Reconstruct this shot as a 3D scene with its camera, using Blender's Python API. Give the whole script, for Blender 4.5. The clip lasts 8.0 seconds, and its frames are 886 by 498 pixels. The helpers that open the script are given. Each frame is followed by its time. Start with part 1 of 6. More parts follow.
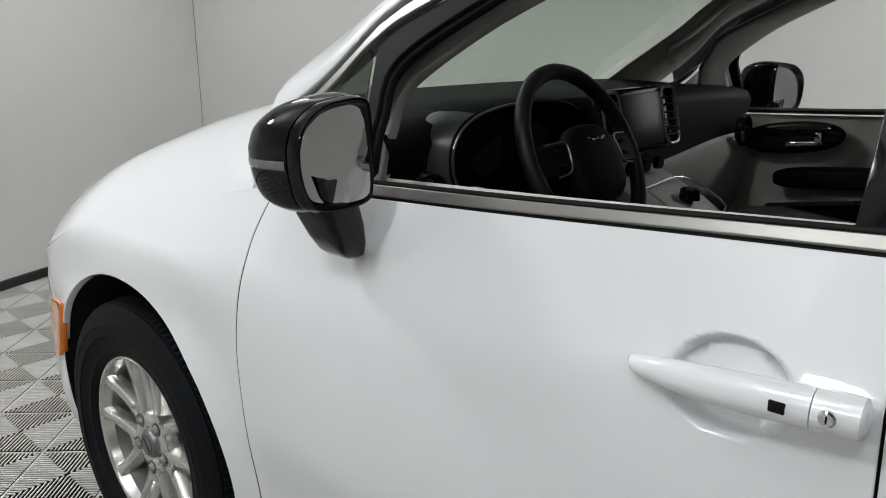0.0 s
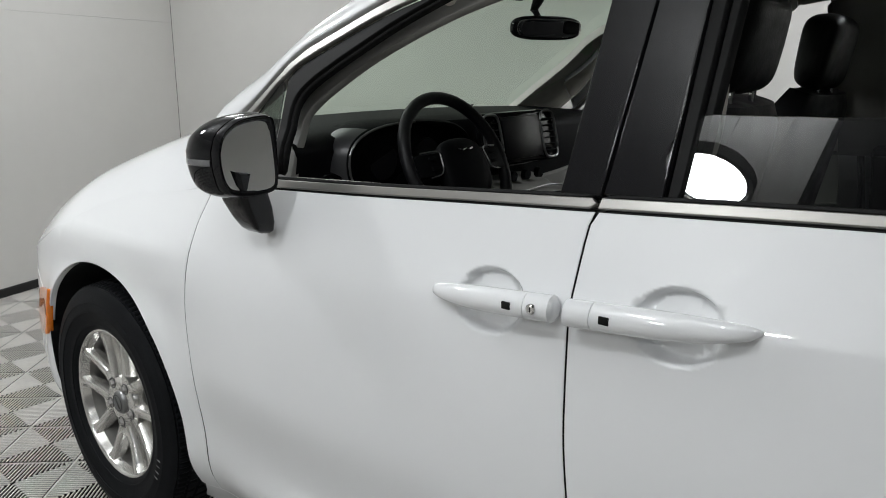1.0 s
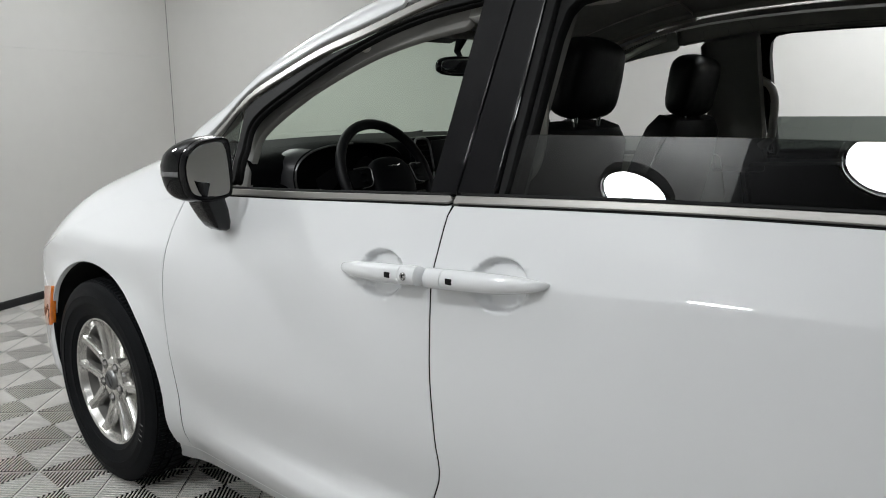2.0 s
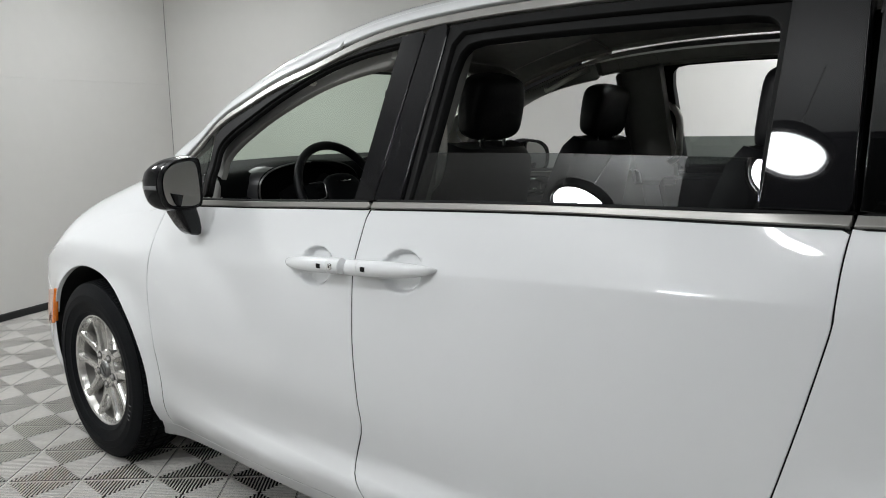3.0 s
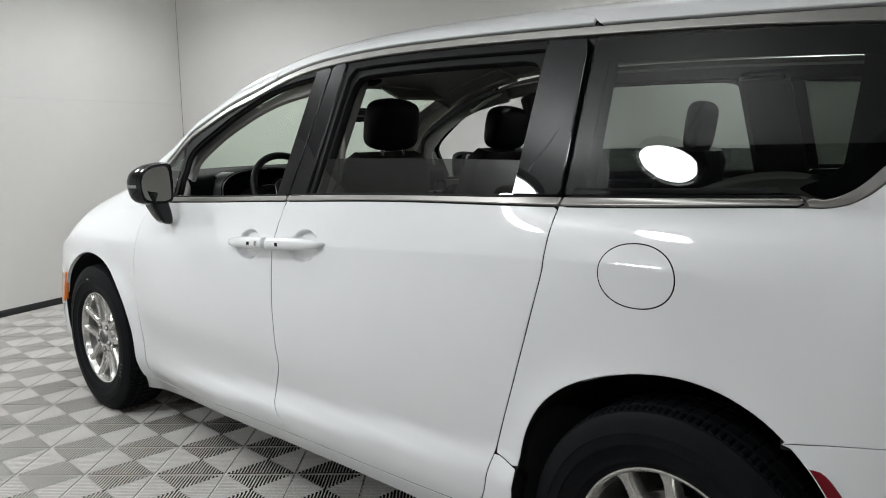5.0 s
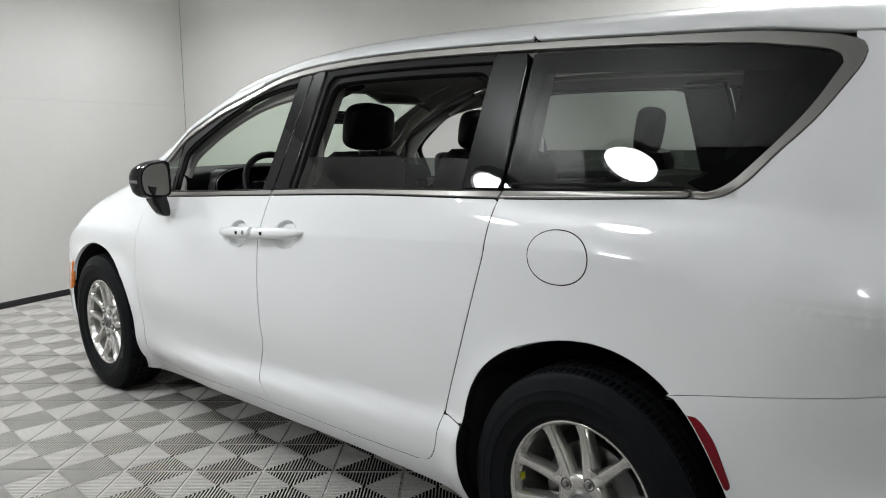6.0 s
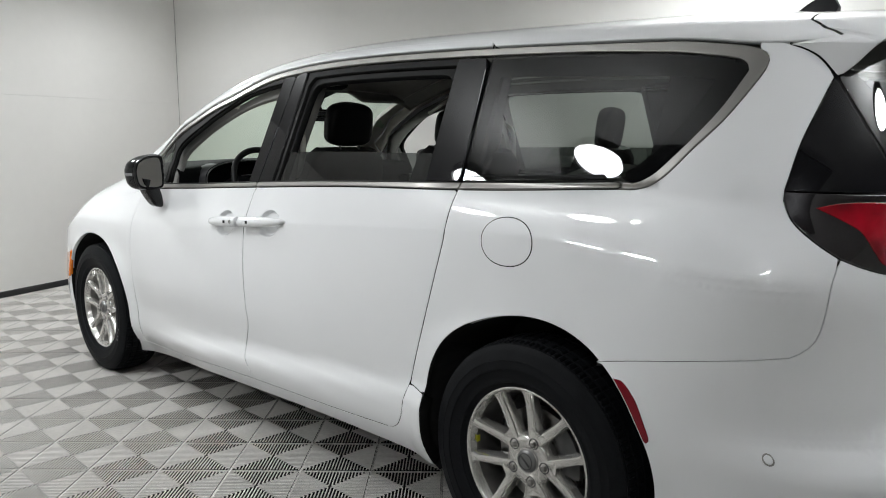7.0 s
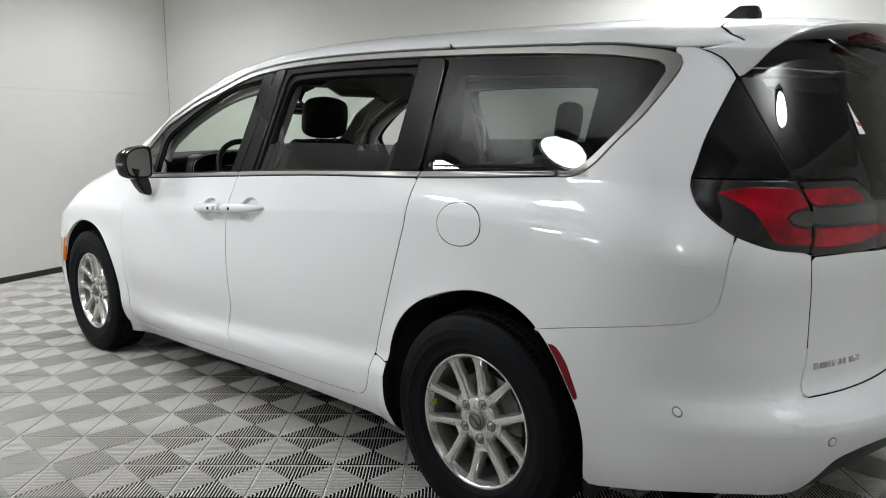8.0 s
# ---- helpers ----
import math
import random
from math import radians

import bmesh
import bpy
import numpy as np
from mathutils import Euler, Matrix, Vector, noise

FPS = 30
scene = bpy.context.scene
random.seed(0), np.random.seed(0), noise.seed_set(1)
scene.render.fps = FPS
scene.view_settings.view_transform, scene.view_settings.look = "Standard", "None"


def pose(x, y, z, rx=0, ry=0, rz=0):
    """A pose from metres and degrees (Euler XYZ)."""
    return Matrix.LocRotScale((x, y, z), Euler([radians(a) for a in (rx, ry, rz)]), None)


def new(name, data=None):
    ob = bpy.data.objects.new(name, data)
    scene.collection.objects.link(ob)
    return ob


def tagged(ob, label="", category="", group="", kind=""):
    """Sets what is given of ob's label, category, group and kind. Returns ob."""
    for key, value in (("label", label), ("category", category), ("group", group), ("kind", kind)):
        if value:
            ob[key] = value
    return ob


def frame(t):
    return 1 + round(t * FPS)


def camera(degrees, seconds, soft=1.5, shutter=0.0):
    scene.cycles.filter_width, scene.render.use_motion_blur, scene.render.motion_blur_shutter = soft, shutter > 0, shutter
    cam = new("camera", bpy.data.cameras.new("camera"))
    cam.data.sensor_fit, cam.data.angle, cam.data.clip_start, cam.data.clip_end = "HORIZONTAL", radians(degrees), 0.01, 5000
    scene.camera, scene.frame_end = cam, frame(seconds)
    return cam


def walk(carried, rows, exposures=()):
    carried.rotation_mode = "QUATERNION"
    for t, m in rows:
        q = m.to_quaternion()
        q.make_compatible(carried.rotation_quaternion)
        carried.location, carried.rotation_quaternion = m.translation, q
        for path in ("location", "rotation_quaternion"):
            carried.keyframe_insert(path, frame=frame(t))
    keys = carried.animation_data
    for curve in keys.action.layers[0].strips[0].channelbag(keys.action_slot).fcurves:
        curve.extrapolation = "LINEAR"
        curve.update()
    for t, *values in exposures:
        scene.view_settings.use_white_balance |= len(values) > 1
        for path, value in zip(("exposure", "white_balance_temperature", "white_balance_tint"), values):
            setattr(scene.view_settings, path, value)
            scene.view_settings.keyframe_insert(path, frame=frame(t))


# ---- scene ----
LENS = 59.05
cam = camera(LENS, 8.0, soft=1.0)
# seconds, place, heading, tilt, lean
ROWS = [
    (0.0, -1.732, -1.693, 1.327, -47.75, -15.13, 0.20),
    (0.5, -1.829, -1.944, 1.333, -48.15, -14.21, 0.07),
    (1.0, -1.932, -2.168, 1.332, -48.58, -12.91, 0.31),
    (1.5, -2.032, -2.406, 1.335, -48.57, -11.82, 0.36),
    (3.0, -2.272, -3.090, 1.349, -47.64, -9.40, 0.95),
    (3.5, -2.333, -3.311, 1.344, -46.95, -8.87, 1.31),
    (4.0, -2.376, -3.511, 1.340, -46.15, -8.45, 1.28),
    (4.5, -2.412, -3.708, 1.337, -45.68, -8.27, 1.10),
    (6.0, -2.579, -4.223, 1.330, -44.96, -8.01, 0.53),
    (6.5, -2.639, -4.349, 1.330, -45.00, -8.04, 0.38),
    (7.0, -2.689, -4.474, 1.326, -45.28, -8.17, 0.22),
    (7.5, -2.746, -4.616, 1.328, -45.57, -8.50, 0.20),
    (8.0, -2.799, -4.747, 1.329, -45.75, -8.75, 0.16),
]
walk(cam, [(t, pose(x, y, z, 0, 0, yaw) @ pose(0, 0, 0, 90 + tilt) @ pose(0, 0, 0, 0, 0, -lean)) for t, x, y, z, yaw, tilt, lean in ROWS],
     [(0.0, -0.12), (1.5, -0.09), (3.0, 0.02), (4.5, 0.14), (6.0, 0.24), (8.0, 0.26)])

# ---- light: a closed photo booth with round ceiling lamps and added fill ----
world = bpy.data.worlds.new("world")
world.use_nodes = True
world.node_tree.nodes["Background"].inputs[0].default_value = (0.8, 0.82, 0.85, 1)
world.node_tree.nodes["Background"].inputs[1].default_value = 0.05
scene.world = world
CEIL = 3.2
LAMP_Z = 2.62
# The first three stand where reflections show lamps; the other five are added fill.
# place, radius, watts down, watts up
LAMPS_AND_FILL = [(-2.17, -1.95, 0.15, 11, 8), (-2.45, -0.82, 0.16, 17, 22), (-0.45, -5.3, 0.18, 12, 62), (-3.6, -4.6, 0.2, 16, 20), (2.3, -2.2, 0.2, 42, 68), (0.6, 2.0, 0.2, 13, 18), (-1.5, 1.0, 0.2, 33, 16), (-4.6, -0.6, 0.2, 42, 20)]


def lamp_and_fill_light(x, y, r, down, above):
    """A pendant lamp shines down through its diffuser; the light up on to the ceiling is added fill."""
    for up in (False, True):
        data = bpy.data.lights.new("pendant_and_fill_light", "AREA")
        data.shape, data.size, data.energy, data.color = "DISK", 2 * r, above if up else down, (0.955, 0.985, 1.0)
        ob = new("pendant_and_fill_light", data)
        ob.matrix_world = pose(x, y, LAMP_Z + (0.062 if up else -0.012), 180 if up else 0)

# ---- materials ----
def mat(name, color, rough=0.5, metal=0.0, coat=0.0, vary=0.0, scale=8.0, bump=0.0, bump_scale=200.0, spec=0.5, rvary=0.0, coat_rough=0.03, vary2=0.0, world=False):
    m = bpy.data.materials.new(name)
    m.use_nodes = True
    nt = m.node_tree
    p = nt.nodes["Principled BSDF"]
    p.inputs["Base Color"].default_value = (*color, 1)
    p.inputs["Roughness"].default_value = rough
    p.inputs["Metallic"].default_value = metal
    p.inputs["Coat Weight"].default_value = coat
    p.inputs["Coat Roughness"].default_value = coat_rough
    p.inputs["Specular IOR Level"].default_value = spec
    tc = nt.nodes.new("ShaderNodeTexCoord")
    place = nt.nodes.new("ShaderNodeNewGeometry").outputs["Position"] if world else tc.outputs["Object"]
    if vary or rvary:
        n = nt.nodes.new("ShaderNodeTexNoise")
        n.inputs["Scale"].default_value, n.inputs["Detail"].default_value = scale, 6
        nt.links.new(place, n.inputs["Vector"])
        fac = n.outputs["Fac"]
        if vary2:
            n2 = nt.nodes.new("ShaderNodeTexNoise")
            n2.inputs["Scale"].default_value, n2.inputs["Detail"].default_value = scale * 11, 4
            nt.links.new(place, n2.inputs["Vector"])
            mx = nt.nodes.new("ShaderNodeMix")
            mx.inputs[0].default_value = vary2
            nt.links.new(n.outputs["Fac"], mx.inputs[2])
            nt.links.new(n2.outputs["Fac"], mx.inputs[3])
            fac = mx.outputs[0]
        if vary:
            r = nt.nodes.new("ShaderNodeMapRange")
            r.inputs["From Min"].default_value, r.inputs["From Max"].default_value = 0.3, 0.7
            r.inputs["To Min"].default_value, r.inputs["To Max"].default_value = 1 - vary, 1 + vary
            nt.links.new(fac, r.inputs["Value"])
            mul = nt.nodes.new("ShaderNodeVectorMath")
            mul.operation = "SCALE"
            mul.inputs[0].default_value = color
            nt.links.new(r.outputs[0], mul.inputs["Scale"])
            nt.links.new(mul.outputs[0], p.inputs["Base Color"])
        if rvary:
            r = nt.nodes.new("ShaderNodeMapRange")
            r.inputs["From Min"].default_value, r.inputs["From Max"].default_value = 0.3, 0.7
            r.inputs["To Min"].default_value, r.inputs["To Max"].default_value = rough * (1 - rvary), rough * (1 + rvary)
            nt.links.new(fac, r.inputs["Value"])
            nt.links.new(r.outputs[0], p.inputs["Roughness"])
    if bump:
        n = nt.nodes.new("ShaderNodeTexNoise")
        n.inputs["Scale"].default_value, n.inputs["Detail"].default_value = bump_scale, 3
        nt.links.new(place, n.inputs["Vector"])
        b = nt.nodes.new("ShaderNodeBump")
        b.inputs["Strength"].default_value, b.inputs["Distance"].default_value = bump, 0.002
        nt.links.new(n.outputs["Fac"], b.inputs["Height"])
        nt.links.new(b.outputs[0], p.inputs["Normal"])
    return m


def glass(name, color, rough=0.0, base=0.065):
    """Thin tinted glass: a clear layer that lets light through by its tint and a mirror-like gloss on top."""
    m = bpy.data.materials.new(name)
    m.use_nodes = True
    nt = m.node_tree
    nt.nodes.remove(nt.nodes["Principled BSDF"])
    out = nt.nodes["Material Output"]
    tr, gl, mx, fr, pw, ad = (nt.nodes.new(k) for k in ("ShaderNodeBsdfTransparent", "ShaderNodeBsdfGlossy", "ShaderNodeMixShader", "ShaderNodeLayerWeight", "ShaderNodeMath", "ShaderNodeMath"))
    tr.inputs[0].default_value = (*color, 1)
    gl.inputs["Roughness"].default_value = rough
    fr.inputs[0].default_value = 0.5
    pw.operation, ad.operation = "POWER", "MULTIPLY_ADD"
    pw.inputs[1].default_value = 5.0
    ad.inputs[1].default_value, ad.inputs[2].default_value = 0.92, base
    nt.links.new(fr.outputs["Facing"], pw.inputs[0])
    nt.links.new(pw.outputs[0], ad.inputs[0])
    nt.links.new(ad.outputs[0], mx.inputs[0])
    nt.links.new(tr.outputs[0], mx.inputs[1])
    nt.links.new(gl.outputs[0], mx.inputs[2])
    nt.links.new(mx.outputs[0], out.inputs[0])
    return m


PAINT = mat("white_car_paint", (0.80, 0.81, 0.82), 0.35, coat=1.0, vary=0.01, scale=3, bump=0.015, bump_scale=350, coat_rough=0.02)
GLOSS_BLACK = mat("gloss_black_plastic", (0.006, 0.006, 0.007), 0.025, coat=0.0, spec=0.32, bump=0.004, bump_scale=40, rvary=0.3, vary=0.1)
SATIN_BLACK = mat("satin_black_film", (0.016, 0.016, 0.018), 0.32, rvary=0.15, bump=0.03, bump_scale=400)
# Black of the rubber seals, also used to paint shade into panel gaps.
SEAL_AND_SHADE = mat("black_rubber_and_gap_shade", (0.006, 0.006, 0.006), 0.55, vary=0.2, bump=0.1, spec=0.15)
CHROME = mat("satin_chrome_trim", (0.31, 0.30, 0.285), 0.36, metal=0.9, vary=0.02, scale=3)
BRIGHT = mat("bright_chrome", (0.75, 0.75, 0.75), 0.08, metal=1.0, rvary=0.3)
TYRE = mat("tyre_rubber", (0.0062, 0.0068, 0.0080), 0.6, spec=0.1, vary=0.25, scale=14, bump=0.25, bump_scale=180, vary2=0.4)
ALLOY = mat("silver_alloy_paint", (0.68, 0.67, 0.645), 0.22, metal=0.88, coat=0.3, vary=0.05, scale=25, bump=0.02)
DARK_METAL = mat("dark_brake_metal", (0.10, 0.10, 0.10), 0.5, metal=0.7, vary=0.3, scale=18, bump=0.2)
# The wheel alloy again, darkened to put shade behind the spokes.
BARREL = mat("shaded_barrel_alloy", (0.24, 0.235, 0.225), 0.4, metal=0.8, vary=0.1, scale=20)
ROTOR = mat("brake_rotor_steel", (0.35, 0.34, 0.33), 0.35, metal=1.0, vary=0.15, scale=25)
LINER = mat("wheel_house_felt", (0.010, 0.010, 0.010), 0.95, vary=0.3, scale=30, bump=0.3)
UNDER = mat("underbody_black", (0.012, 0.012, 0.012), 0.8, vary=0.3)
RED_LENS = mat("red_lamp_lens", (0.26, 0.002, 0.010), 0.06, coat=0.5, vary=0.5, scale=14, spec=0.4)
RED_REFL = mat("red_reflector", (0.17, 0.003, 0.010), 0.25, coat=0.25, spec=0.3, vary=0.12, scale=40, bump=0.05, bump_scale=300)
DARK_LENS = mat("dark_lamp_lens", (0.010, 0.008, 0.009), 0.06, coat=1.0, vary=0.2)
GREY_LENS = mat("smoked_lamp_bar", (0.03, 0.028, 0.028), 0.15, coat=1.0, vary=0.1)
AMBER = mat("amber_marker_lens", (0.85, 0.22, 0.015), 0.18, coat=1.0, vary=0.1, scale=60)
CLEAR_LENS = mat("clear_lens", (0.13, 0.13, 0.135), 0.1, coat=1.0, vary=0.2, scale=60)
MIRROR = mat("mirror_silver", (0.82, 0.83, 0.83), 0.02, metal=1.0)
TINT = glass("privacy_glass", (0.17, 0.19, 0.172), base=0.038)
TINT_SIDE = glass("privacy_glass_slider", (0.19, 0.21, 0.198), base=0.085)
TINT_REAR = glass("privacy_glass_tailgate", (0.13, 0.14, 0.135), base=0.10)
CLEAR = glass("windshield_glass", (0.86, 0.98, 0.87), base=0.04)
SEAT_BLACK = mat("black_leather", (0.006, 0.006, 0.007), 0.5, spec=0.3, vary=0.15, scale=20, bump=0.3, bump_scale=220, rvary=0.2)
DASH = mat("black_soft_plastic", (0.0038, 0.0041, 0.0047), 0.6, spec=0.1, vary=0.12, scale=15, bump=0.25, bump_scale=500)
GREY_TRIM = mat("grey_trim_plastic", (0.24, 0.235, 0.22), 0.5, vary=0.06, scale=10, bump=0.2, bump_scale=400)
GUNMETAL = mat("gunmetal_satin_plastic", (0.055, 0.055, 0.058), 0.36, vary=0.05, bump=0.1, bump_scale=300)
BEIGE_TRIM = mat("warm_grey_trim", (0.64, 0.62, 0.57), 0.55, vary=0.06, scale=10, bump=0.2, bump_scale=400)
HEADLINER = mat("headliner_cloth", (0.36, 0.355, 0.33), 0.95, vary=0.05, scale=30, bump=0.2, bump_scale=600)
CARPET = mat("black_carpet", (0.02, 0.02, 0.02), 0.98, vary=0.3, scale=60, bump=0.5)
SCREEN = mat("screen_glass", (0.016, 0.016, 0.017), 0.28, spec=0.3, vary=0.05)
SILVER_TRIM = mat("silver_dash_trim", (0.24, 0.24, 0.24), 0.35, metal=0.8, vary=0.05)
WALL = mat("painted_wall_panel", (0.66, 0.65, 0.625), 0.6, vary=0.03, scale=1.1, bump=0.06, bump_scale=60, vary2=0.3)
DARK_ZONE = mat("black_unseen_ceiling", (0.045, 0.045, 0.047), 0.9, vary=0.2)
SKIRT = mat("black_vinyl_skirting", (0.012, 0.012, 0.013), 0.45, vary=0.2)
CEILING = mat("grey_painted_ceiling", (0.50, 0.50, 0.495), 0.8, vary=0.03, scale=2)
LAMP_RING = mat("lamp_ring_grey", (0.35, 0.35, 0.35), 0.4, vary=0.05)
TILE = mat("grey_polypropylene_tile", (0.79, 0.765, 0.725), 0.5, vary=0.14, scale=5, bump=0.15, bump_scale=250, vary2=0.55, world=True)
# Near-black for the slots between ribs, so their shade is in the colour.
SLOT_SHADE_BASE = mat("slot_shade_base", (0.005, 0.005, 0.005), 0.8, vary=0.2)

# ---- building tools ----
from mathutils.geometry import delaunay_2d_cdt


def link(name, verts, faces, material, parent=None, label="", smooth=True, normals=None):
    me = bpy.data.meshes.new(name)
    me.from_pydata([tuple(map(float, v)) for v in verts], [], faces)
    me.materials.append(material)
    me.polygons.foreach_set("use_smooth", [smooth] * len(me.polygons))
    if normals is not None:
        me.normals_split_custom_set_from_vertices([tuple(map(float, n)) for n in normals])
    me.update()
    ob = new(name, me)
    ob.parent = parent
    if label:
        ob["label"] = label
    return ob


def part(name, bm, material, parent=None, label="", smooth=True, sharp=0.6):
    me = bpy.data.meshes.new(name)
    bmesh.ops.recalc_face_normals(bm, faces=bm.faces)
    for f in bm.faces:
        f.smooth = smooth
    for e in bm.edges:
        if len(e.link_faces) == 2 and e.calc_face_angle(0) > sharp:
            e.smooth = False
    bm.to_mesh(me)
    bm.free()
    me.materials.append(material)
    ob = new(name, me)
    ob.parent = parent
    if label:
        ob["label"] = label
    return ob


def thing(name, label, category, place=(0, 0, 0), group="", kind=""):
    ob = new(name)
    ob.location = place
    ob.empty_display_size = 0.1
    return tagged(ob, label, category, group, kind)


def smooth_line(pts, n=8):
    """A Catmull-Rom line through control points."""
    p = np.array(pts, float)
    if len(p) < 3:
        return [tuple(p[0] + (p[-1] - p[0]) * i / n) for i in range(n + 1)]
    q = np.vstack([2 * p[0] - p[1], p, 2 * p[-1] - p[-2]])
    out = []
    for i in range(1, len(q) - 2):
        a, b, c, d = q[i - 1:i + 3]
        for k in range(n):
            t = k / n
            out.append(tuple(0.5 * (2 * b + (c - a) * t + (2 * a - 5 * b + 4 * c - d) * t * t + (3 * b - a - 3 * c + d) * t**3)))
    out.append(tuple(p[-1]))
    return out


def resample(line, step, closed=False):
    p = np.array(line, float)
    if closed:
        p = np.vstack([p, p[:1]])
    s = np.concatenate(([0], np.cumsum(np.linalg.norm(np.diff(p, axis=0), axis=1))))
    keep = np.concatenate(([True], np.diff(s) > 1e-9))
    p, s = p[keep], s[keep]
    n = max(2, int(round(s[-1] / step)))
    t = np.linspace(0, s[-1], n + 1)
    out = np.stack([np.interp(t, s, p[:, i]) for i in range(p.shape[1])], -1)
    return out[:-1] if closed else out


def inside(poly, pts):
    x, y = pts[:, 0], pts[:, 1]
    hit = np.zeros(len(pts), bool)
    a = poly
    b = np.roll(poly, -1, 0)
    for (x0, y0), (x1, y1) in zip(a, b):
        c = (y0 > y) != (y1 > y)
        if c.any():
            hit ^= c & (x < (x1 - x0) * (y - y0) / (y1 - y0 + 1e-12) + x0)
    return hit


def distance(poly, pts):
    d = np.full(len(pts), 9.0)
    for p, q in zip(poly, np.roll(poly, -1, 0)):
        v = q - p
        t = np.clip(((pts - p) @ v) / (v @ v + 1e-12), 0, 1)
        d = np.minimum(d, np.linalg.norm(pts - p - t[:, None] * v, axis=1))
    return d


def offset_in(poly, r):
    a = poly - np.roll(poly, 1, 0)
    b = np.roll(poly, -1, 0) - poly
    a /= np.linalg.norm(a, axis=1)[:, None] + 1e-12
    b /= np.linalg.norm(b, axis=1)[:, None] + 1e-12
    t = a + b
    t /= np.linalg.norm(t, axis=1)[:, None] + 1e-9
    n = np.stack([-t[:, 1], t[:, 0]], -1)
    return poly + n * r


def area2(poly):
    x, y = poly[:, 0], poly[:, 1]
    return 0.5 * np.sum(x * np.roll(y, -1) - np.roll(x, -1) * y)


def normal_of(surface, a, b):
    e = 2e-3
    n = np.cross(surface(a + e, b) - surface(a - e, b), surface(a, b + e) - surface(a, b - e))
    return n / (np.linalg.norm(n, axis=-1)[..., None] + 1e-12)


_FLAT = {}


def panel(name, outline, material, parent, surface, sign=1, off=0.0, depth=0.018, gap=0.0015, step=0.05, edge=0.025, dense=(), label="", key=None, dark=None, line=None):
    """A sheet-metal or glass panel: a closed outline in the two coordinates of a surface, filled, with a small
    rounded edge turned inwards. sign -1 mirrors it to the other side of the car."""
    key = key or (name, tuple(map(tuple, np.round(np.array(outline), 4).tolist())), off, depth)
    if key not in _FLAT:
        o = resample(outline, edge, True)
        if area2(o) < 0:
            o = o[::-1]
        inner = offset_in(o, gap + 0.002)
        outer = offset_in(o, gap)
        lo, hi = o.min(0), o.max(0)
        gx, gy = np.meshgrid(np.arange(lo[0], hi[0], step), np.arange(lo[1], hi[1], step * 0.86))
        gx[1::2] += step / 2
        g = np.stack([gx.ravel(), gy.ravel()], -1)
        for (a, b, ra, rb, st) in dense:
            g = g[np.hypot((g[:, 0] - a) / ra, (g[:, 1] - b) / rb) > 1]
            hx, hy = np.meshgrid(np.arange(a - ra, a + ra, st), np.arange(b - rb, b + rb, st))
            h = np.stack([hx.ravel(), hy.ravel()], -1)
            g = np.vstack([g, h[np.hypot((h[:, 0] - a) / ra, (h[:, 1] - b) / rb) <= 1]])
        if line is not None:
            near = np.abs(g[:, 1] - line(g[:, 0])) > 0.034
            gu = np.arange(lo[0], hi[0], 0.022)
            g = np.vstack([g[near]] + [np.stack([gu + 0.011 * (i % 2), line(gu) + d], -1) for i, d in enumerate((-0.03, -0.02, -0.013, -0.008, -0.0045, -0.0015, 0.0015, 0.0045, 0.008, 0.013, 0.02, 0.03))])
        g = g[inside(inner, g)]
        if len(g):
            g = g[distance(inner, g) > (edge * 0.45 if line is None else 0.004)]
        m = len(inner)
        vs = [Vector(map(float, p)) for p in np.vstack([inner, g])]
        res = delaunay_2d_cdt(vs, [(i, (i + 1) % m) for i in range(m)], [], 1, 1e-7)
        flat = np.array([tuple(v) for v in res[0]])
        faces = [tuple(f) for f in res[2]]
        # border order in the result
        back = {}
        for i, src in enumerate(res[3]):
            for s in src:
                back[s] = i
        ring = [back[i] for i in range(m)]
        _FLAT[key] = flat, faces, ring, outer
    flat, faces, ring, outer = _FLAT[key]
    n0 = normal_of(surface, flat[:, 0], flat[:, 1])
    p0 = surface(flat[:, 0], flat[:, 1]) + n0 * off
    n1 = normal_of(surface, outer[:, 0], outer[:, 1])
    q = surface(outer[:, 0], outer[:, 1])
    side = q + n1 * off - p0[ring]
    side /= np.linalg.norm(side, axis=1)[:, None] + 1e-12
    p1, p2 = q + n1 * (off - 0.002), q + n1 * (off - depth)
    verts = np.vstack([p0, p1, p2])
    norms = np.vstack([n0, n1 * 0.5 + side * 0.86, side])
    k, m = len(p0), len(ring)
    fs = [tuple(f) for f in faces]
    # face winding to match the outward normal
    a, b, c = (p0[[f[i] for f in faces]] for i in range(3))
    cr = np.cross(b - a, c - a)
    want = np.sum(cr * n0[[f[0] for f in faces]], 1) > 0
    fs = [f if w else f[::-1] for f, w in zip(fs, want)]
    for i in range(m):
        j = (i + 1) % m
        fs += [(ring[j], ring[i], k + i, k + j), (k + j, k + i, k + m + i, k + m + j)]
    if sign < 0:
        verts = verts * (-1, 1, 1)
        back = -verts[:, 1]
        verts[:, 1] += 0.05 * np.clip((2.6 - back) / 1.2, 0, 1) * np.clip((back + 0.1) / 0.5, 0, 1)
        norms = norms * (-1, 1, 1)
        fs = [f[::-1] for f in fs]
    ob = link(name, verts, fs, material, parent, label, normals=norms)
    # Edge walls beside open joints get black, painting in the shade of the gap.
    if material is PAINT:
        ob.data.materials.append(SEAL_AND_SHADE)
        for i in range(m):
            if dark is None or dark(outer[i, 0], outer[i, 1]):
                ob.data.polygons[len(faces) + 2 * i + 1].material_index = 1
    return ob


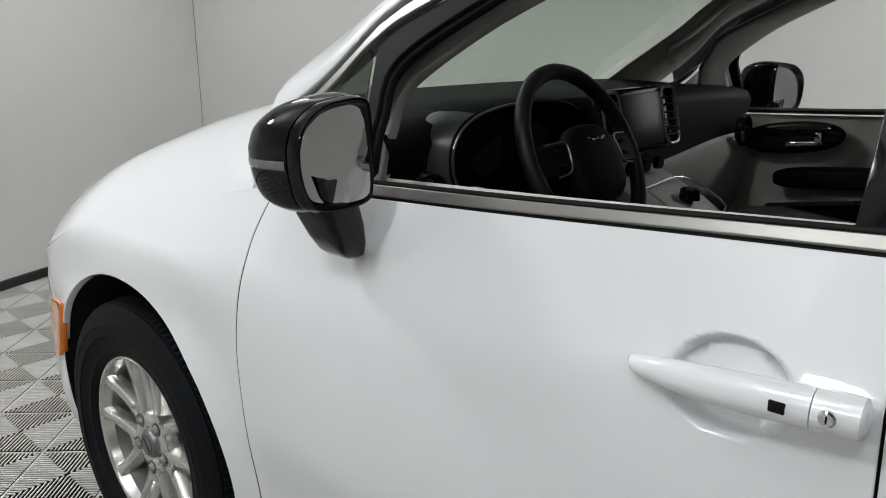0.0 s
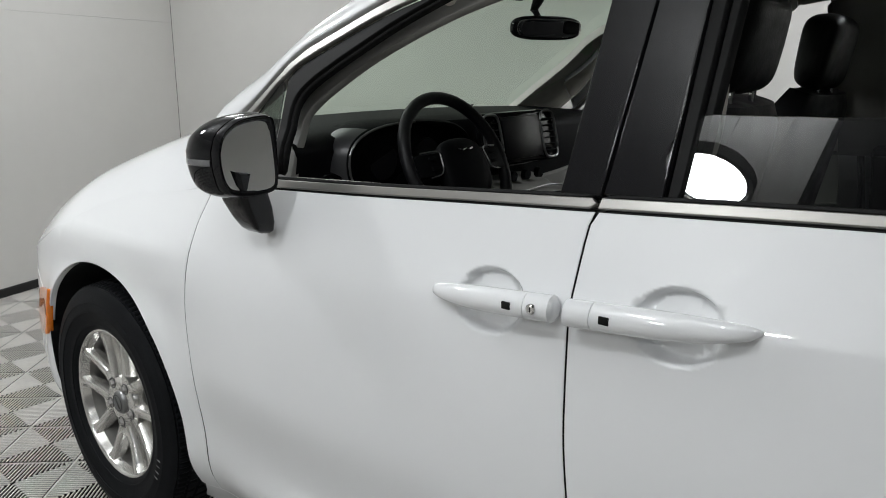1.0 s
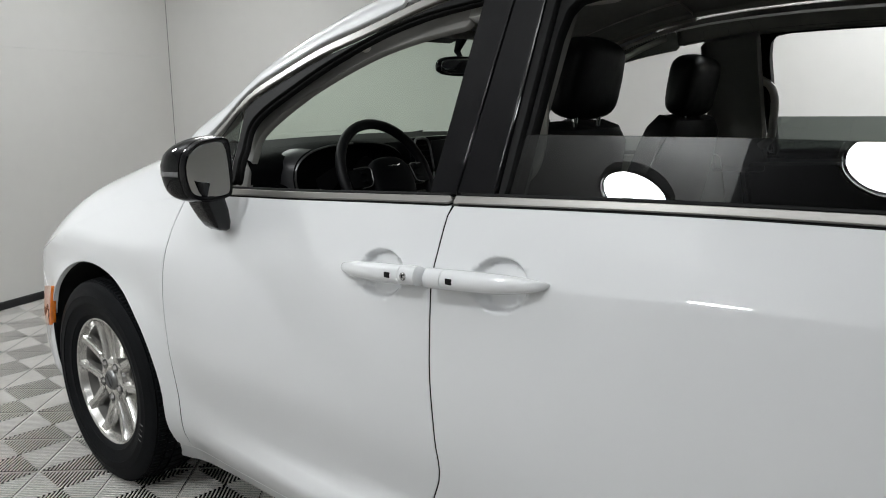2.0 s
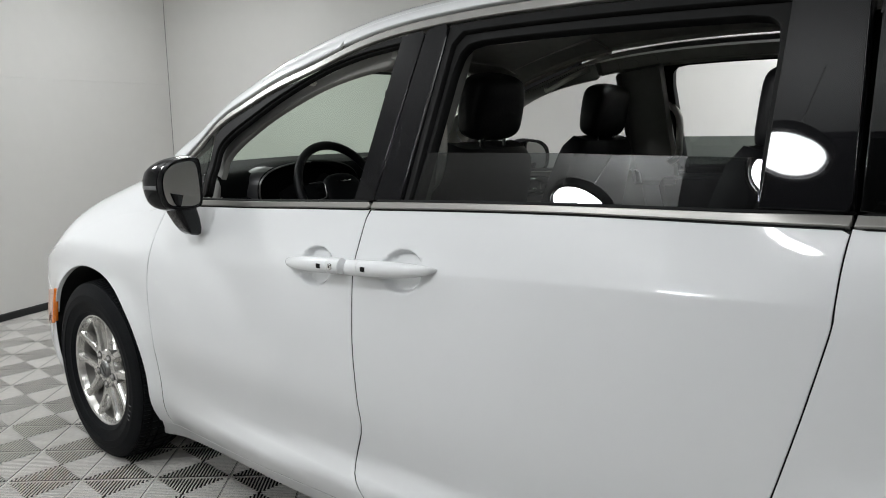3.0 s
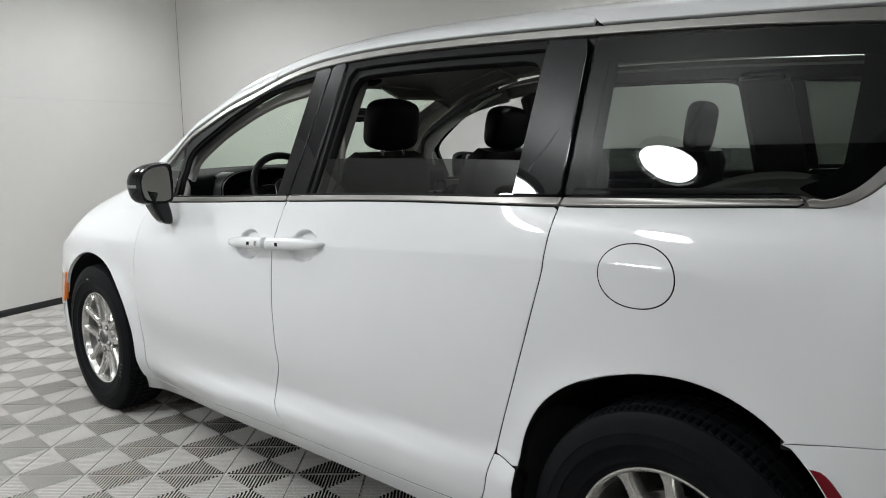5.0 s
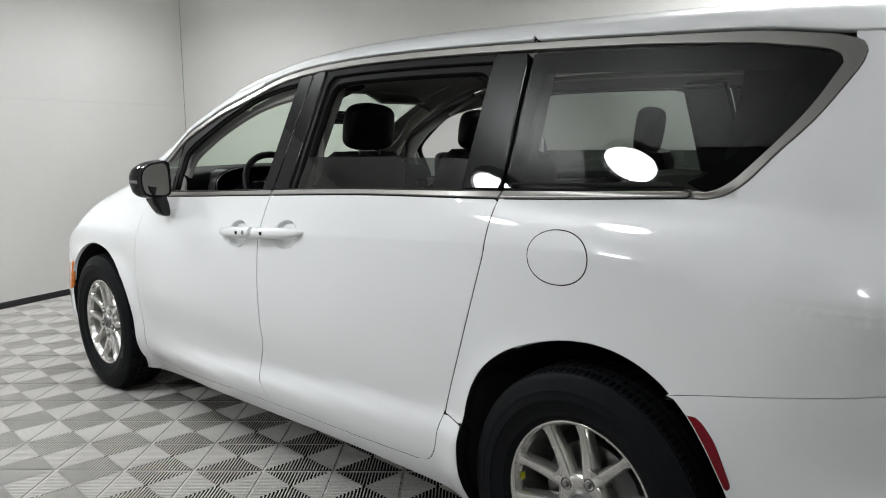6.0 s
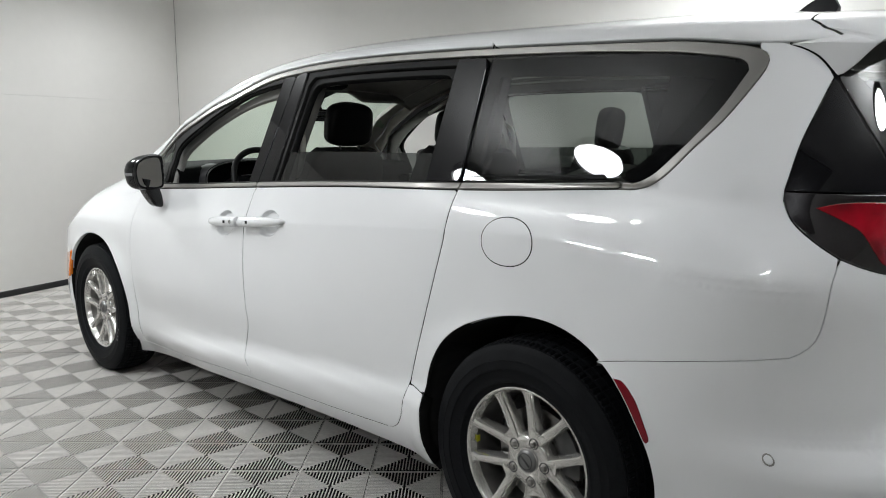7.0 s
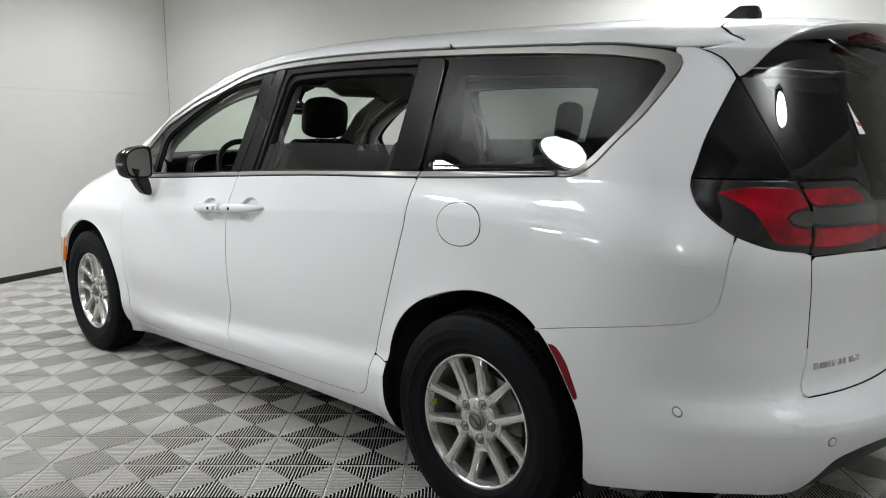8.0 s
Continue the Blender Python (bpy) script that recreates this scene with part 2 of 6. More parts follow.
def strip(low, high, n=48):
    """The outline of a band between two lines."""
    a, b = smooth_line(low), smooth_line(high)
    return list(a) + list(b)[::-1]


def box(bm, size, m, bevel=0.0, segments=2):
    r = bmesh.ops.create_cube(bm, size=1, matrix=m @ Matrix.Diagonal((*size, 1)))
    if bevel:
        es = list({e for v in r["verts"] for e in v.link_edges})
        bmesh.ops.bevel(bm, geom=es, offset=bevel, segments=segments, profile=0.5, affect="EDGES", clamp_overlap=True)
    return bm


def tube(bm, pts, r, n=10, close=False, scale=None):
    """A round bar along a line."""
    p = [Vector(q) for q in pts]
    rings, m = [], len(p)
    up = Vector((0.13, 0.21, 0.97)).normalized()
    for i, q in enumerate(p):
        t = (p[(i + 1) % m] - p[i - 1]) if close else (p[min(i + 1, m - 1)] - p[max(i - 1, 0)])
        t.normalize()
        a = t.cross(up).normalized()
        b = a.cross(t)
        rr = r[i] if hasattr(r, "__len__") else r
        sx, sy = scale if scale else (1, 1)
        rings.append([bm.verts.new(q + (a * math.cos(k * 2 * math.pi / n) * sx + b * math.sin(k * 2 * math.pi / n) * sy) * rr) for k in range(n)])
    for i in range(m if close else m - 1):
        x, y = rings[i], rings[(i + 1) % m]
        for k in range(n):
            bm.faces.new((x[k], x[(k + 1) % n], y[(k + 1) % n], y[k]))
    if not close:
        bm.faces.new(rings[0][::-1])
        bm.faces.new(rings[-1])
    return bm


def lathe(bm, profile, n=64, m=Matrix(), close=False):
    """Turns a profile of (distance along x, radius) round the x axis."""
    rings = []
    for i in range(n):
        a = 2 * math.pi * i / n
        rings.append([bm.verts.new(m @ Vector((x, r * math.cos(a), r * math.sin(a)))) for x, r in profile])
    k = len(profile)
    for i in range(n):
        p, q = rings[i], rings[(i + 1) % n]
        for j in range(k if close else k - 1):
            bm.faces.new((p[j], p[(j + 1) % k], q[(j + 1) % k], q[j]))
    return bm


def loft(bm, rows, close_u=False, cap=False):
    vs = [[bm.verts.new(tuple(map(float, p))) for p in row] for row in rows]
    k = len(vs[0])
    for a, b in zip(vs, vs[1:]):
        for j in range(k if close_u else k - 1):
            bm.faces.new((a[j], a[(j + 1) % k], b[(j + 1) % k], b[j]))
    if cap:
        bm.faces.new(vs[0][::-1])
        bm.faces.new(vs[-1])
    return bm


def pillow(bm, size, m, power=3.0, n=14, pinch=0.0):
    """A soft block: a super-ellipsoid."""
    rows = []
    e = 2.0 / power
    f = lambda c: math.copysign(abs(c)**e, c)
    for i in range(n + 1):
        a = -math.pi / 2 + math.pi * i / n
        ca, sa = f(math.cos(a)), f(math.sin(a))
        rows.append([m @ Vector((size[0] / 2 * ca * f(math.cos(b)), size[1] / 2 * ca * f(math.sin(b)), size[2] / 2 * sa)) for b in (2 * math.pi * j / (2 * n) for j in range(2 * n))])
    k = len(rows[0])
    vs = [[bm.verts.new(p) for p in row] for row in rows[1:-1]]
    for a, b in zip(vs, vs[1:]):
        for j in range(k):
            bm.faces.new((a[j], a[(j + 1) % k], b[(j + 1) % k], b[j]))
    lo, hi = bm.verts.new(rows[0][0]), bm.verts.new(rows[-1][0])
    for j in range(k):
        bm.faces.new((lo, vs[0][(j + 1) % k], vs[0][j]))
        bm.faces.new((hi, vs[-1][j], vs[-1][(j + 1) % k]))
    return bm

# ---- the shape of the minivan: y forward from the front axle, x to its right ----
def spline(xs, ys):
    """A natural cubic spline through a few knots."""
    xs, ys = np.array(xs, float), np.array(ys, float)
    n, h = len(xs), np.diff(xs)
    a, b = np.eye(n), np.zeros(n)
    for i in range(1, n - 1):
        a[i, i - 1:i + 2] = h[i - 1], 2 * (h[i - 1] + h[i]), h[i]
        b[i] = 6 * ((ys[i + 1] - ys[i]) / h[i] - (ys[i] - ys[i - 1]) / h[i - 1])
    m = np.linalg.solve(a, b)

    def value(x):
        x = np.clip(np.asarray(x, float), xs[0], xs[-1])
        i = np.clip(np.searchsorted(xs, x) - 1, 0, n - 2)
        d, e, w = x - xs[i], xs[i + 1] - x, h[i]
        return (m[i] * e**3 + m[i + 1] * d**3) / (6 * w) + (ys[i] / w - m[i] * w / 6) * e + (ys[i + 1] / w - m[i + 1] * w / 6) * d
    return value


AXLE_R = -3.089
WHEEL_Z = 0.368
# half width of the body over height, mid car
WIDTH = spline((0.15, 0.22, 0.28, 0.345, 0.42, 0.55, 0.75, 0.90, 0.938, 0.956, 0.970, 0.985, 1.0, 1.06, 1.11, 1.15, 1.18, 1.29, 1.40, 1.51, 1.62, 1.72, 1.80),
               (0.845, 0.885, 0.918, 0.941, 0.946, 0.947, 0.957, 0.9615, 0.9600, 0.9575, 0.9535, 0.9465, 0.9378, 0.9003, 0.8695, 0.8520, 0.8405, 0.7940, 0.7456, 0.6968, 0.6470, 0.60, 0.56))
CREASE = spline((-0.6, 0.0, 0.6, 1.0, 1.5, 2.1, 2.7, 3.1, 3.5, 3.9, 5.0), (-0.10, -0.09, -0.055, -0.02, 0.01, 0.05, 0.078, 0.078, 0.045, 0.02, 0.02))
# the character line of doors and quarter panel: its height, the half width there and how soft it is
LINE_Z = spline((0.2, 0.47, 0.75, 1.0, 1.27, 1.55, 1.83, 2.05, 2.36, 2.72, 3.0, 3.12, 3.27, 3.41, 3.6, 4.0), (0.845, 0.874, 0.902, 0.925, 0.947, 0.966, 0.983, 0.996, 1.012, 1.029, 1.038, 1.038, 1.029, 1.013, 0.99, 0.95))
LINE_W = spline((0.2, 0.6, 1.0, 1.55, 1.83, 2.2, 2.72, 3.0, 3.27, 3.41, 3.7, 4.0), (0.957, 0.952, 0.946, 0.937, 0.9265, 0.9175, 0.9125, 0.912, 0.916, 0.921, 0.930, 0.932))
LINE_R = spline((0.2, 0.6, 1.0, 1.3, 1.7, 2.7, 3.05, 3.25, 3.45, 4.0), (0.045, 0.032, 0.018, 0.008, 0.0035, 0.003, 0.004, 0.009, 0.03, 0.06))
REAR = spline((0.15, 0.30, 0.44, 0.505, 0.528, 0.545, 0.575, 0.60, 0.68, 0.78, 0.90, 1.05, 1.20, 1.40, 1.60, 1.75), (-4.06, -4.15, -4.208, -4.219, -4.215, -4.198, -4.150, -4.124, -4.108, -4.10, -4.10, -4.09, -4.07, -4.00, -3.92, -3.85))
NOSE = spline((0.15, 0.30, 0.50, 0.70, 0.85, 0.95, 1.05, 1.15, 1.75), (0.86, 0.92, 0.965, 0.95, 0.888, 0.765, 0.62, 0.42, 0.30))
RS, FS, CAP = -3.40, 0.25, 1.5   # where the side starts to wrap round the tail and the nose, and the width of each wrapped end in u
NR = spline((0.15, 0.6, 0.9, 1.2, 1.75), (2.4, 2.5, 2.7, 3.4, 3.4))
NF = spline((0.15, 0.45, 0.7, 1.0, 1.75), (3.3, 3.1, 2.7, 2.15, 2.1))


def ease(v, a, b):
    t = np.clip((v - a) / (b - a), 0, 1)
    return t * t * (3 - 2 * t)


def flare(y, z):
    out = 0.0
    for yc in (0.0, AXLE_R):
        r = np.hypot(y - yc, z - WHEEL_Z)
        out = out + 0.028 * np.exp(-((r - 0.40) / 0.075)**2) * np.clip((1.02 - z) / 0.2, 0, 1) * (1 - 0.7 * ease(z, 0.66, 0.80))
    return out


_q = np.linspace(0, 1, 121)
_z = np.linspace(0.15, 1.75, 81)


def door_width(u, z):
    """Half width below the windows: a lightly crowned flank, the character line, and the slope up to the belt."""
    zc, wc, r = LINE_Z(u), LINE_W(u), LINE_R(u)
    top = 1.13
    roll = 0.30 * ease(u, 2.52, 2.70)
    up = (wc - WIDTH(top) - 0.0045 - 0.0045 * ease(u, 1.7, 2.1)) / (top - zc) - roll / 4
    low = 0.13 + 0.05 * np.clip((u - 1.5) / 1.2, 0, 1)
    d = z - zc
    soft = r * np.logaddexp(0, d / r)
    span = zc - 0.58
    s = np.clip(-d / span, -0.3, 1)
    flank = wc + low * span * (s - 0.5 * s * s)
    return np.where(d > 0, wc - low * d, flank) - (up - low) * soft - 0.25 * roll * (top - zc) * (np.clip(d, 0, 0.2) / (top - zc))**4


def shape(u, z):
    """What the character line and the flared foot of the doors add to the half width."""
    k = np.exp(-((z - 0.97) / 0.16)**4)
    plain = WIDTH(z - CREASE(u) * k) - WIDTH(z)
    doors = door_width(u, z) - WIDTH(z)
    doors = doors * (1 - ease(z, 1.17, 1.21)) * ease(z, 0.40, 0.62)
    m = ease(u, 0.15, 0.75) * (1 - ease(u, 3.35, 3.95))
    line = 0.335 + 0.072 * np.clip(u, 0.3, 2.7)
    foot = np.clip((line - z) / 0.085, 0, 1)
    foot = foot * foot * (3 - 2 * foot) * 0.031 * np.clip((u - 0.42) / 0.7, 0, 1) * np.clip((3.0 - u) / 0.3, 0, 1)
    return plain * (1 - m) + doors * m + foot


def _cap(y0, end, power):
    rows = []
    for z in _z:
        w, c = WIDTH(z), end(z) - y0
        a, n = _q * np.pi / 2, power(z)
        x, y = -w * np.cos(a)**(2 / n), y0 + c * np.sin(a)**(2 / n)
        s = np.concatenate(([0], np.cumsum(np.hypot(np.diff(x), np.diff(y)))))
        s /= s[-1]
        rows.append((np.interp(_q, s, x), np.interp(_q, s, y)))
    return np.array(rows)


_TAIL, _NOSE = _cap(RS, REAR, NR), _cap(FS, NOSE, NF)


def _bil(tab, f, z):
    i = np.clip((z - _z[0]) / (_z[1] - _z[0]), 0, len(_z) - 1.001)
    j = np.clip(f * 120, 0, 119.999)
    i0, j0 = np.floor(i).astype(int), np.floor(j).astype(int)
    a, b = i - i0, j - j0
    return ((1 - a) * (1 - b) * tab[i0, j0] + a * (1 - b) * tab[i0 + 1, j0] + (1 - a) * b * tab[i0, j0 + 1] + a * b * tab[i0 + 1, j0 + 1])


def skin(u, z, inset=0.0):
    """A point of the left body side: u runs back along the car (u = -y on the flank) and on round nose and tail; z is the height."""
    u, z = np.broadcast_arrays(np.asarray(u, float), np.asarray(z, float))
    x, y = -WIDTH(z), -u.copy()
    tail, nose = u > -RS, u < -FS
    ft, fn = np.clip((u + RS) / CAP, 0, 1), np.clip((-u - FS) / CAP, 0, 1)
    x = np.where(tail, _bil(_TAIL[:, 0], ft, z), np.where(nose, _bil(_NOSE[:, 0], fn, z), x))
    y = np.where(tail, _bil(_TAIL[:, 1], ft, z), np.where(nose, _bil(_NOSE[:, 1], fn, z), y))
    x = x - (flare(y, z) + shape(u, z)) * np.clip(-x / 0.9, 0, 1)**4
    return np.stack([x, y, z], -1)

# ---- the booth ----
WALL_TURN = 20.0
CORNER = Vector((1.33, 3.44, 0))
E1 = Vector((math.cos(radians(WALL_TURN)), math.sin(radians(WALL_TURN)), 0))
E2 = Vector((E1.y, -E1.x, 0))
ROOM_A, ROOM_B = 10.5, 11.0     # along the end wall, along the far side wall
ROOM = Matrix.Translation(CORNER) @ Matrix(((-E1.x, E2.x, 0, 0), (-E1.y, E2.y, 0, 0), (0, 0, 1, 0), (0, 0, 0, 1)))   # local x: along the end wall, y: along the side wall


def wall(name, a, b, z0, z1, t=0.1, material=WALL):
    """A wall between two points of the room's plan, its inner face on the line, thickness outwards (to the right of a to b)."""
    d = Vector((b[0] - a[0], b[1] - a[1], 0)).normalized()
    n = Vector((d.y, -d.x, 0)) * t
    bm = bmesh.new()
    a, b = Vector((*a, 0)), Vector((*b, 0))
    rows = [[ROOM @ (p + q + Vector((0, 0, z))) for p, q in ((a, Vector()), (b, Vector()), (b, n), (a, n))] for z in (z0, z1)]
    loft(bm, rows, True, True)
    return tagged(part(name, bm, material, smooth=False), kind="structure")


SEAM_Z = 1.69
GAP = 0.0012
# end wall: two rows of large sheets with a fine open joint between them
lower = wall("wall_north", (0, 0), (ROOM_A, 0), 0.0, SEAM_Z - GAP / 2)
upper = wall("wall_north_upper", (0, 0), (ROOM_A, 0), SEAM_Z + GAP / 2, CEIL)
tagged(lower, "light grey painted lower wall sheets behind the car", "wall")
tagged(upper, "light grey painted upper wall sheets behind the car", "wall")
tagged(wall("wall_east", (0.0, ROOM_B), (0.0, 0.004), 0.0, CEIL), "smooth light grey painted side wall", "wall")
tagged(wall("wall_south", (ROOM_A, ROOM_B), (0, ROOM_B), 0.0, CEIL), "plain light grey painted wall", "wall")
tagged(wall("wall_west", (ROOM_A, 0), (ROOM_A, ROOM_B), 0.0, CEIL), "plain light grey painted wall", "wall")
bm = bmesh.new()
box(bm, (ROOM_A + 0.2, ROOM_B + 0.2, 0.1), ROOM @ pose(ROOM_A / 2, ROOM_B / 2, CEIL + 0.052))
tagged(part("ceiling", bm, CEILING, smooth=False), "plain light grey ceiling with round lamps", "ceiling", kind="structure")


def skirting(name, a, b):
    bm = bmesh.new()
    a, b = Vector(a), Vector(b)
    d = (b - a).normalized()
    n = Vector((-d.y, d.x, 0))
    prof = [(0.001, 0.0), (0.014, 0.0), (0.012, 0.045), (0.006, 0.052), (0.001, 0.052)]
    loft(bm, [[ROOM @ (p + n * x + Vector((0, 0, z))) for x, z in prof] for p in (a, b)], True, True)
    return tagged(part(name, bm, SKIRT, sharp=0.3), "thin black vinyl skirting along the wall", "skirting", kind="structure")


skirting("baseboard_north", (0.016, 0, 0), (ROOM_A, 0, 0))
skirting("baseboard_east", (0, ROOM_B, 0), (0, 0.0, 0))


def ceiling_and_fill_light(x, y, r):
    th = thing("ceiling_and_fill_light", "round white pendant lamp with a dark ring, in a set with added fill lamps", "lamp", (x, y, LAMP_Z), group="round pendant lamps")
    bm = bmesh.new()
    lathe(bm, [(0.05, 0.0), (0.05, r + 0.01), (0.03, r + 0.028), (-0.02, r + 0.03), (-0.022, r + 0.012), (0.0, r + 0.006), (0.004, 0.0)], 64, Matrix.Rotation(-math.pi / 2, 4, "Y"))
    part("housing", bm, LAMP_RING, th)
    bm = bmesh.new()
    tube(bm, [(0, 0, 0.045), (0, 0, CEIL - LAMP_Z)], 0.003)
    part("cable", bm, LAMP_RING, th)
    return th


# Unseen black zone, set where the side windows mirror a dark ceiling.
bm = bmesh.new()
loft(bm, [[(x, y, z) for x, y in ((-2.6, -1.17), (-6.2, 0.35), (-7.4, -2.4), (-4.6, -5.4), (-2.5, -5.4))] for z in (CEIL - 0.05, CEIL - 0.004)], True, True)
tagged(part("ceiling_dark_zone", bm, DARK_ZONE, smooth=False), "unseen black zone at the rear of the ceiling, for glass reflections", "board", kind="structure")
for lx, ly, lr, ld, lu in LAMPS_AND_FILL:
    ceiling_and_fill_light(lx, ly, lr)
    lamp_and_fill_light(lx, ly, lr, ld, lu)

# ---- the minivan's shell ----
van = thing("minivan", "white minivan with black pillars, silver wheels and lowered side windows", "car")


def round_tail(u, z):
    """The skin carried on past the middle of the tail and of the nose to the other side."""
    u = np.asarray(u, float)
    mid_t, mid_n = -RS + CAP, -FS - CAP
    v = np.where(u > mid_t, 2 * mid_t - u, np.where(u < mid_n, 2 * mid_n - u, u))
    p = skin(v, z)
    return np.where(((u > mid_t) | (u < mid_n))[..., None], p * (-1, 1, 1), p)


MID = -RS + CAP
BELT_LO = spline((-0.2, 0.3, 0.66, 1.03, 1.29, 1.54, 2.16, 2.72, 3.0, 3.36, 3.6), (1.02, 1.05, 1.072, 1.089, 1.103, 1.115, 1.143, 1.156, 1.167, 1.184, 1.19))
BELT_HI = spline((-0.2, 0.3, 0.67, 1.03, 1.285, 1.53, 2.15, 2.72, 3.36), (1.045, 1.075, 1.096, 1.111, 1.124, 1.137, 1.164, 1.180, 1.206))
RAIL = spline((0.1, 0.3, 0.45, 0.60, 0.66, 0.77, 0.945, 1.10, 1.30, 1.56, 2.05, 2.68, 3.22, 3.5, 3.65, 3.75, 3.87), (0.98, 1.075, 1.165, 1.272, 1.338, 1.402, 1.475, 1.520, 1.582, 1.622, 1.636, 1.620, 1.594, 1.574, 1.558, 1.552, 1.550))


def arch_point(cu, cz, a, b, bulge, at, wide, d):
    """A wheel arch: an ellipse that swells or shrinks round one angle."""
    k = 1 + bulge * math.exp(-((d - at) / wide)**2)
    return cu + k * a * math.cos(radians(d)), cz + k * b * math.sin(radians(d))


def ellipse_arc(cu, cz, a, b, bulge, at, wide, d0, d1, n=30):
    return [arch_point(cu, cz, a, b, bulge, at, wide, d0 + (d1 - d0) * i / n) for i in range(n + 1)]


def along(f, u0, u1, n=16):
    return [(u0 + (u1 - u0) * i / n, float(f(u0 + (u1 - u0) * i / n))) for i in range(n + 1)]


FENDER_TOP = spline((-0.62, -0.42, -0.1, 0.2, 0.42, 0.5), (0.745, 0.805, 0.935, 1.012, 1.042, 1.066))
FENDER_GAP = [(0.50, 1.066), (0.473, 0.98), (0.470, 0.90), (0.455, 0.77), (0.456, 0.69), (0.470, 0.575), (0.490, 0.40), (0.478, 0.249)]
AB_GAP = [(1.552, 1.115), (1.545, 1.09), (1.546, 0.99), (1.549, 0.93), (1.553, 0.84), (1.558, 0.75), (1.574, 0.62), (1.583, 0.535), (1.5475, 0.425), (1.597, 0.355), (1.628, 0.302)]
BC_GAP = [(2.722, 1.158), (2.720, 1.09), (2.720, 1.03), (2.718, 0.99), (2.694, 0.872), (2.675, 0.79), (2.648, 0.684), (2.62, 0.584), (2.593, 0.49), (2.577, 0.396), (2.553, 0.351), (2.519, 0.328)]
DOOR_FOOT = [(0.478, 0.249), (0.913, 0.266), (1.25, 0.287), (1.628, 0.302), (1.993, 0.310), (2.235, 0.316), (2.519, 0.328)]
SILL_FOOT = [(0.34, 0.168), (0.8, 0.213), (1.54, 0.242), (2.03, 0.256), (2.35, 0.256), (2.675, 0.252)]
foot = spline(*zip(*DOOR_FOOT))
ARCH_F, ARCH_R = (-0.018, 0.372, 0.440, 0.424, -0.20, 185, 40), (3.115, 0.372, 0.418, 0.437, 0.10, 142, 24)
LAMP_EDGE = [(3.957, 1.045), (3.89, 1.083), (3.83, 1.128), (3.804, 1.175), (3.803, 1.195)]
PILLAR_EDGE = [(3.803, 1.195), (3.841, 1.309), (3.90, 1.41), (3.941, 1.470)]
GATE_GAP = [(3.800, 1.551), (3.842, 1.541), (3.895, 1.516), (3.941, 1.470), (4.07, 1.264), (4.125, 1.187), (4.180, 1.115), (4.196, 1.05), (4.198, 0.995), (4.213, 0.955), (4.225, 0.87), (4.230, 0.786), (4.223, 0.691), (4.204, 0.62)]
BUMPER_SEAM = [(3.338, 0.731), (3.49, 0.757), (3.645, 0.781), (3.814, 0.804), (3.87, 0.814), (3.916, 0.848), (3.932, 0.895), (3.944, 0.987), (3.957, 1.045)]


def dent(u, z):
    """The skin with the hand pockets behind the door handles pressed in."""
    p = skin(u, z)
    for cu, cz in ((1.392, 0.970), (1.720, 0.991)):
        r = np.hypot((u - cu) / 0.074, (z - cz + 0.016) / 0.056)
        k = np.clip((1.0 - r) / 0.24, 0, 1)
        k = k * k * (3 - 2 * k)
        p = p + np.stack([0.021 * k, 0 * k, 0 * k], -1)
    return p


def flat_pane(u, z, slope=0.430):
    """The side windows: the skin without the hollow above the belt."""
    u, z = np.broadcast_arrays(np.asarray(u, float), np.asarray(z, float))
    p = round_tail(u, np.maximum(z, 1.29))
    low = np.minimum(z - 1.29, 0)
    return p + np.stack([low * slope, 0 * low, low], -1)


def cut(line, z, above=True):
    return [p for p in line if (p[1] > z) == above]


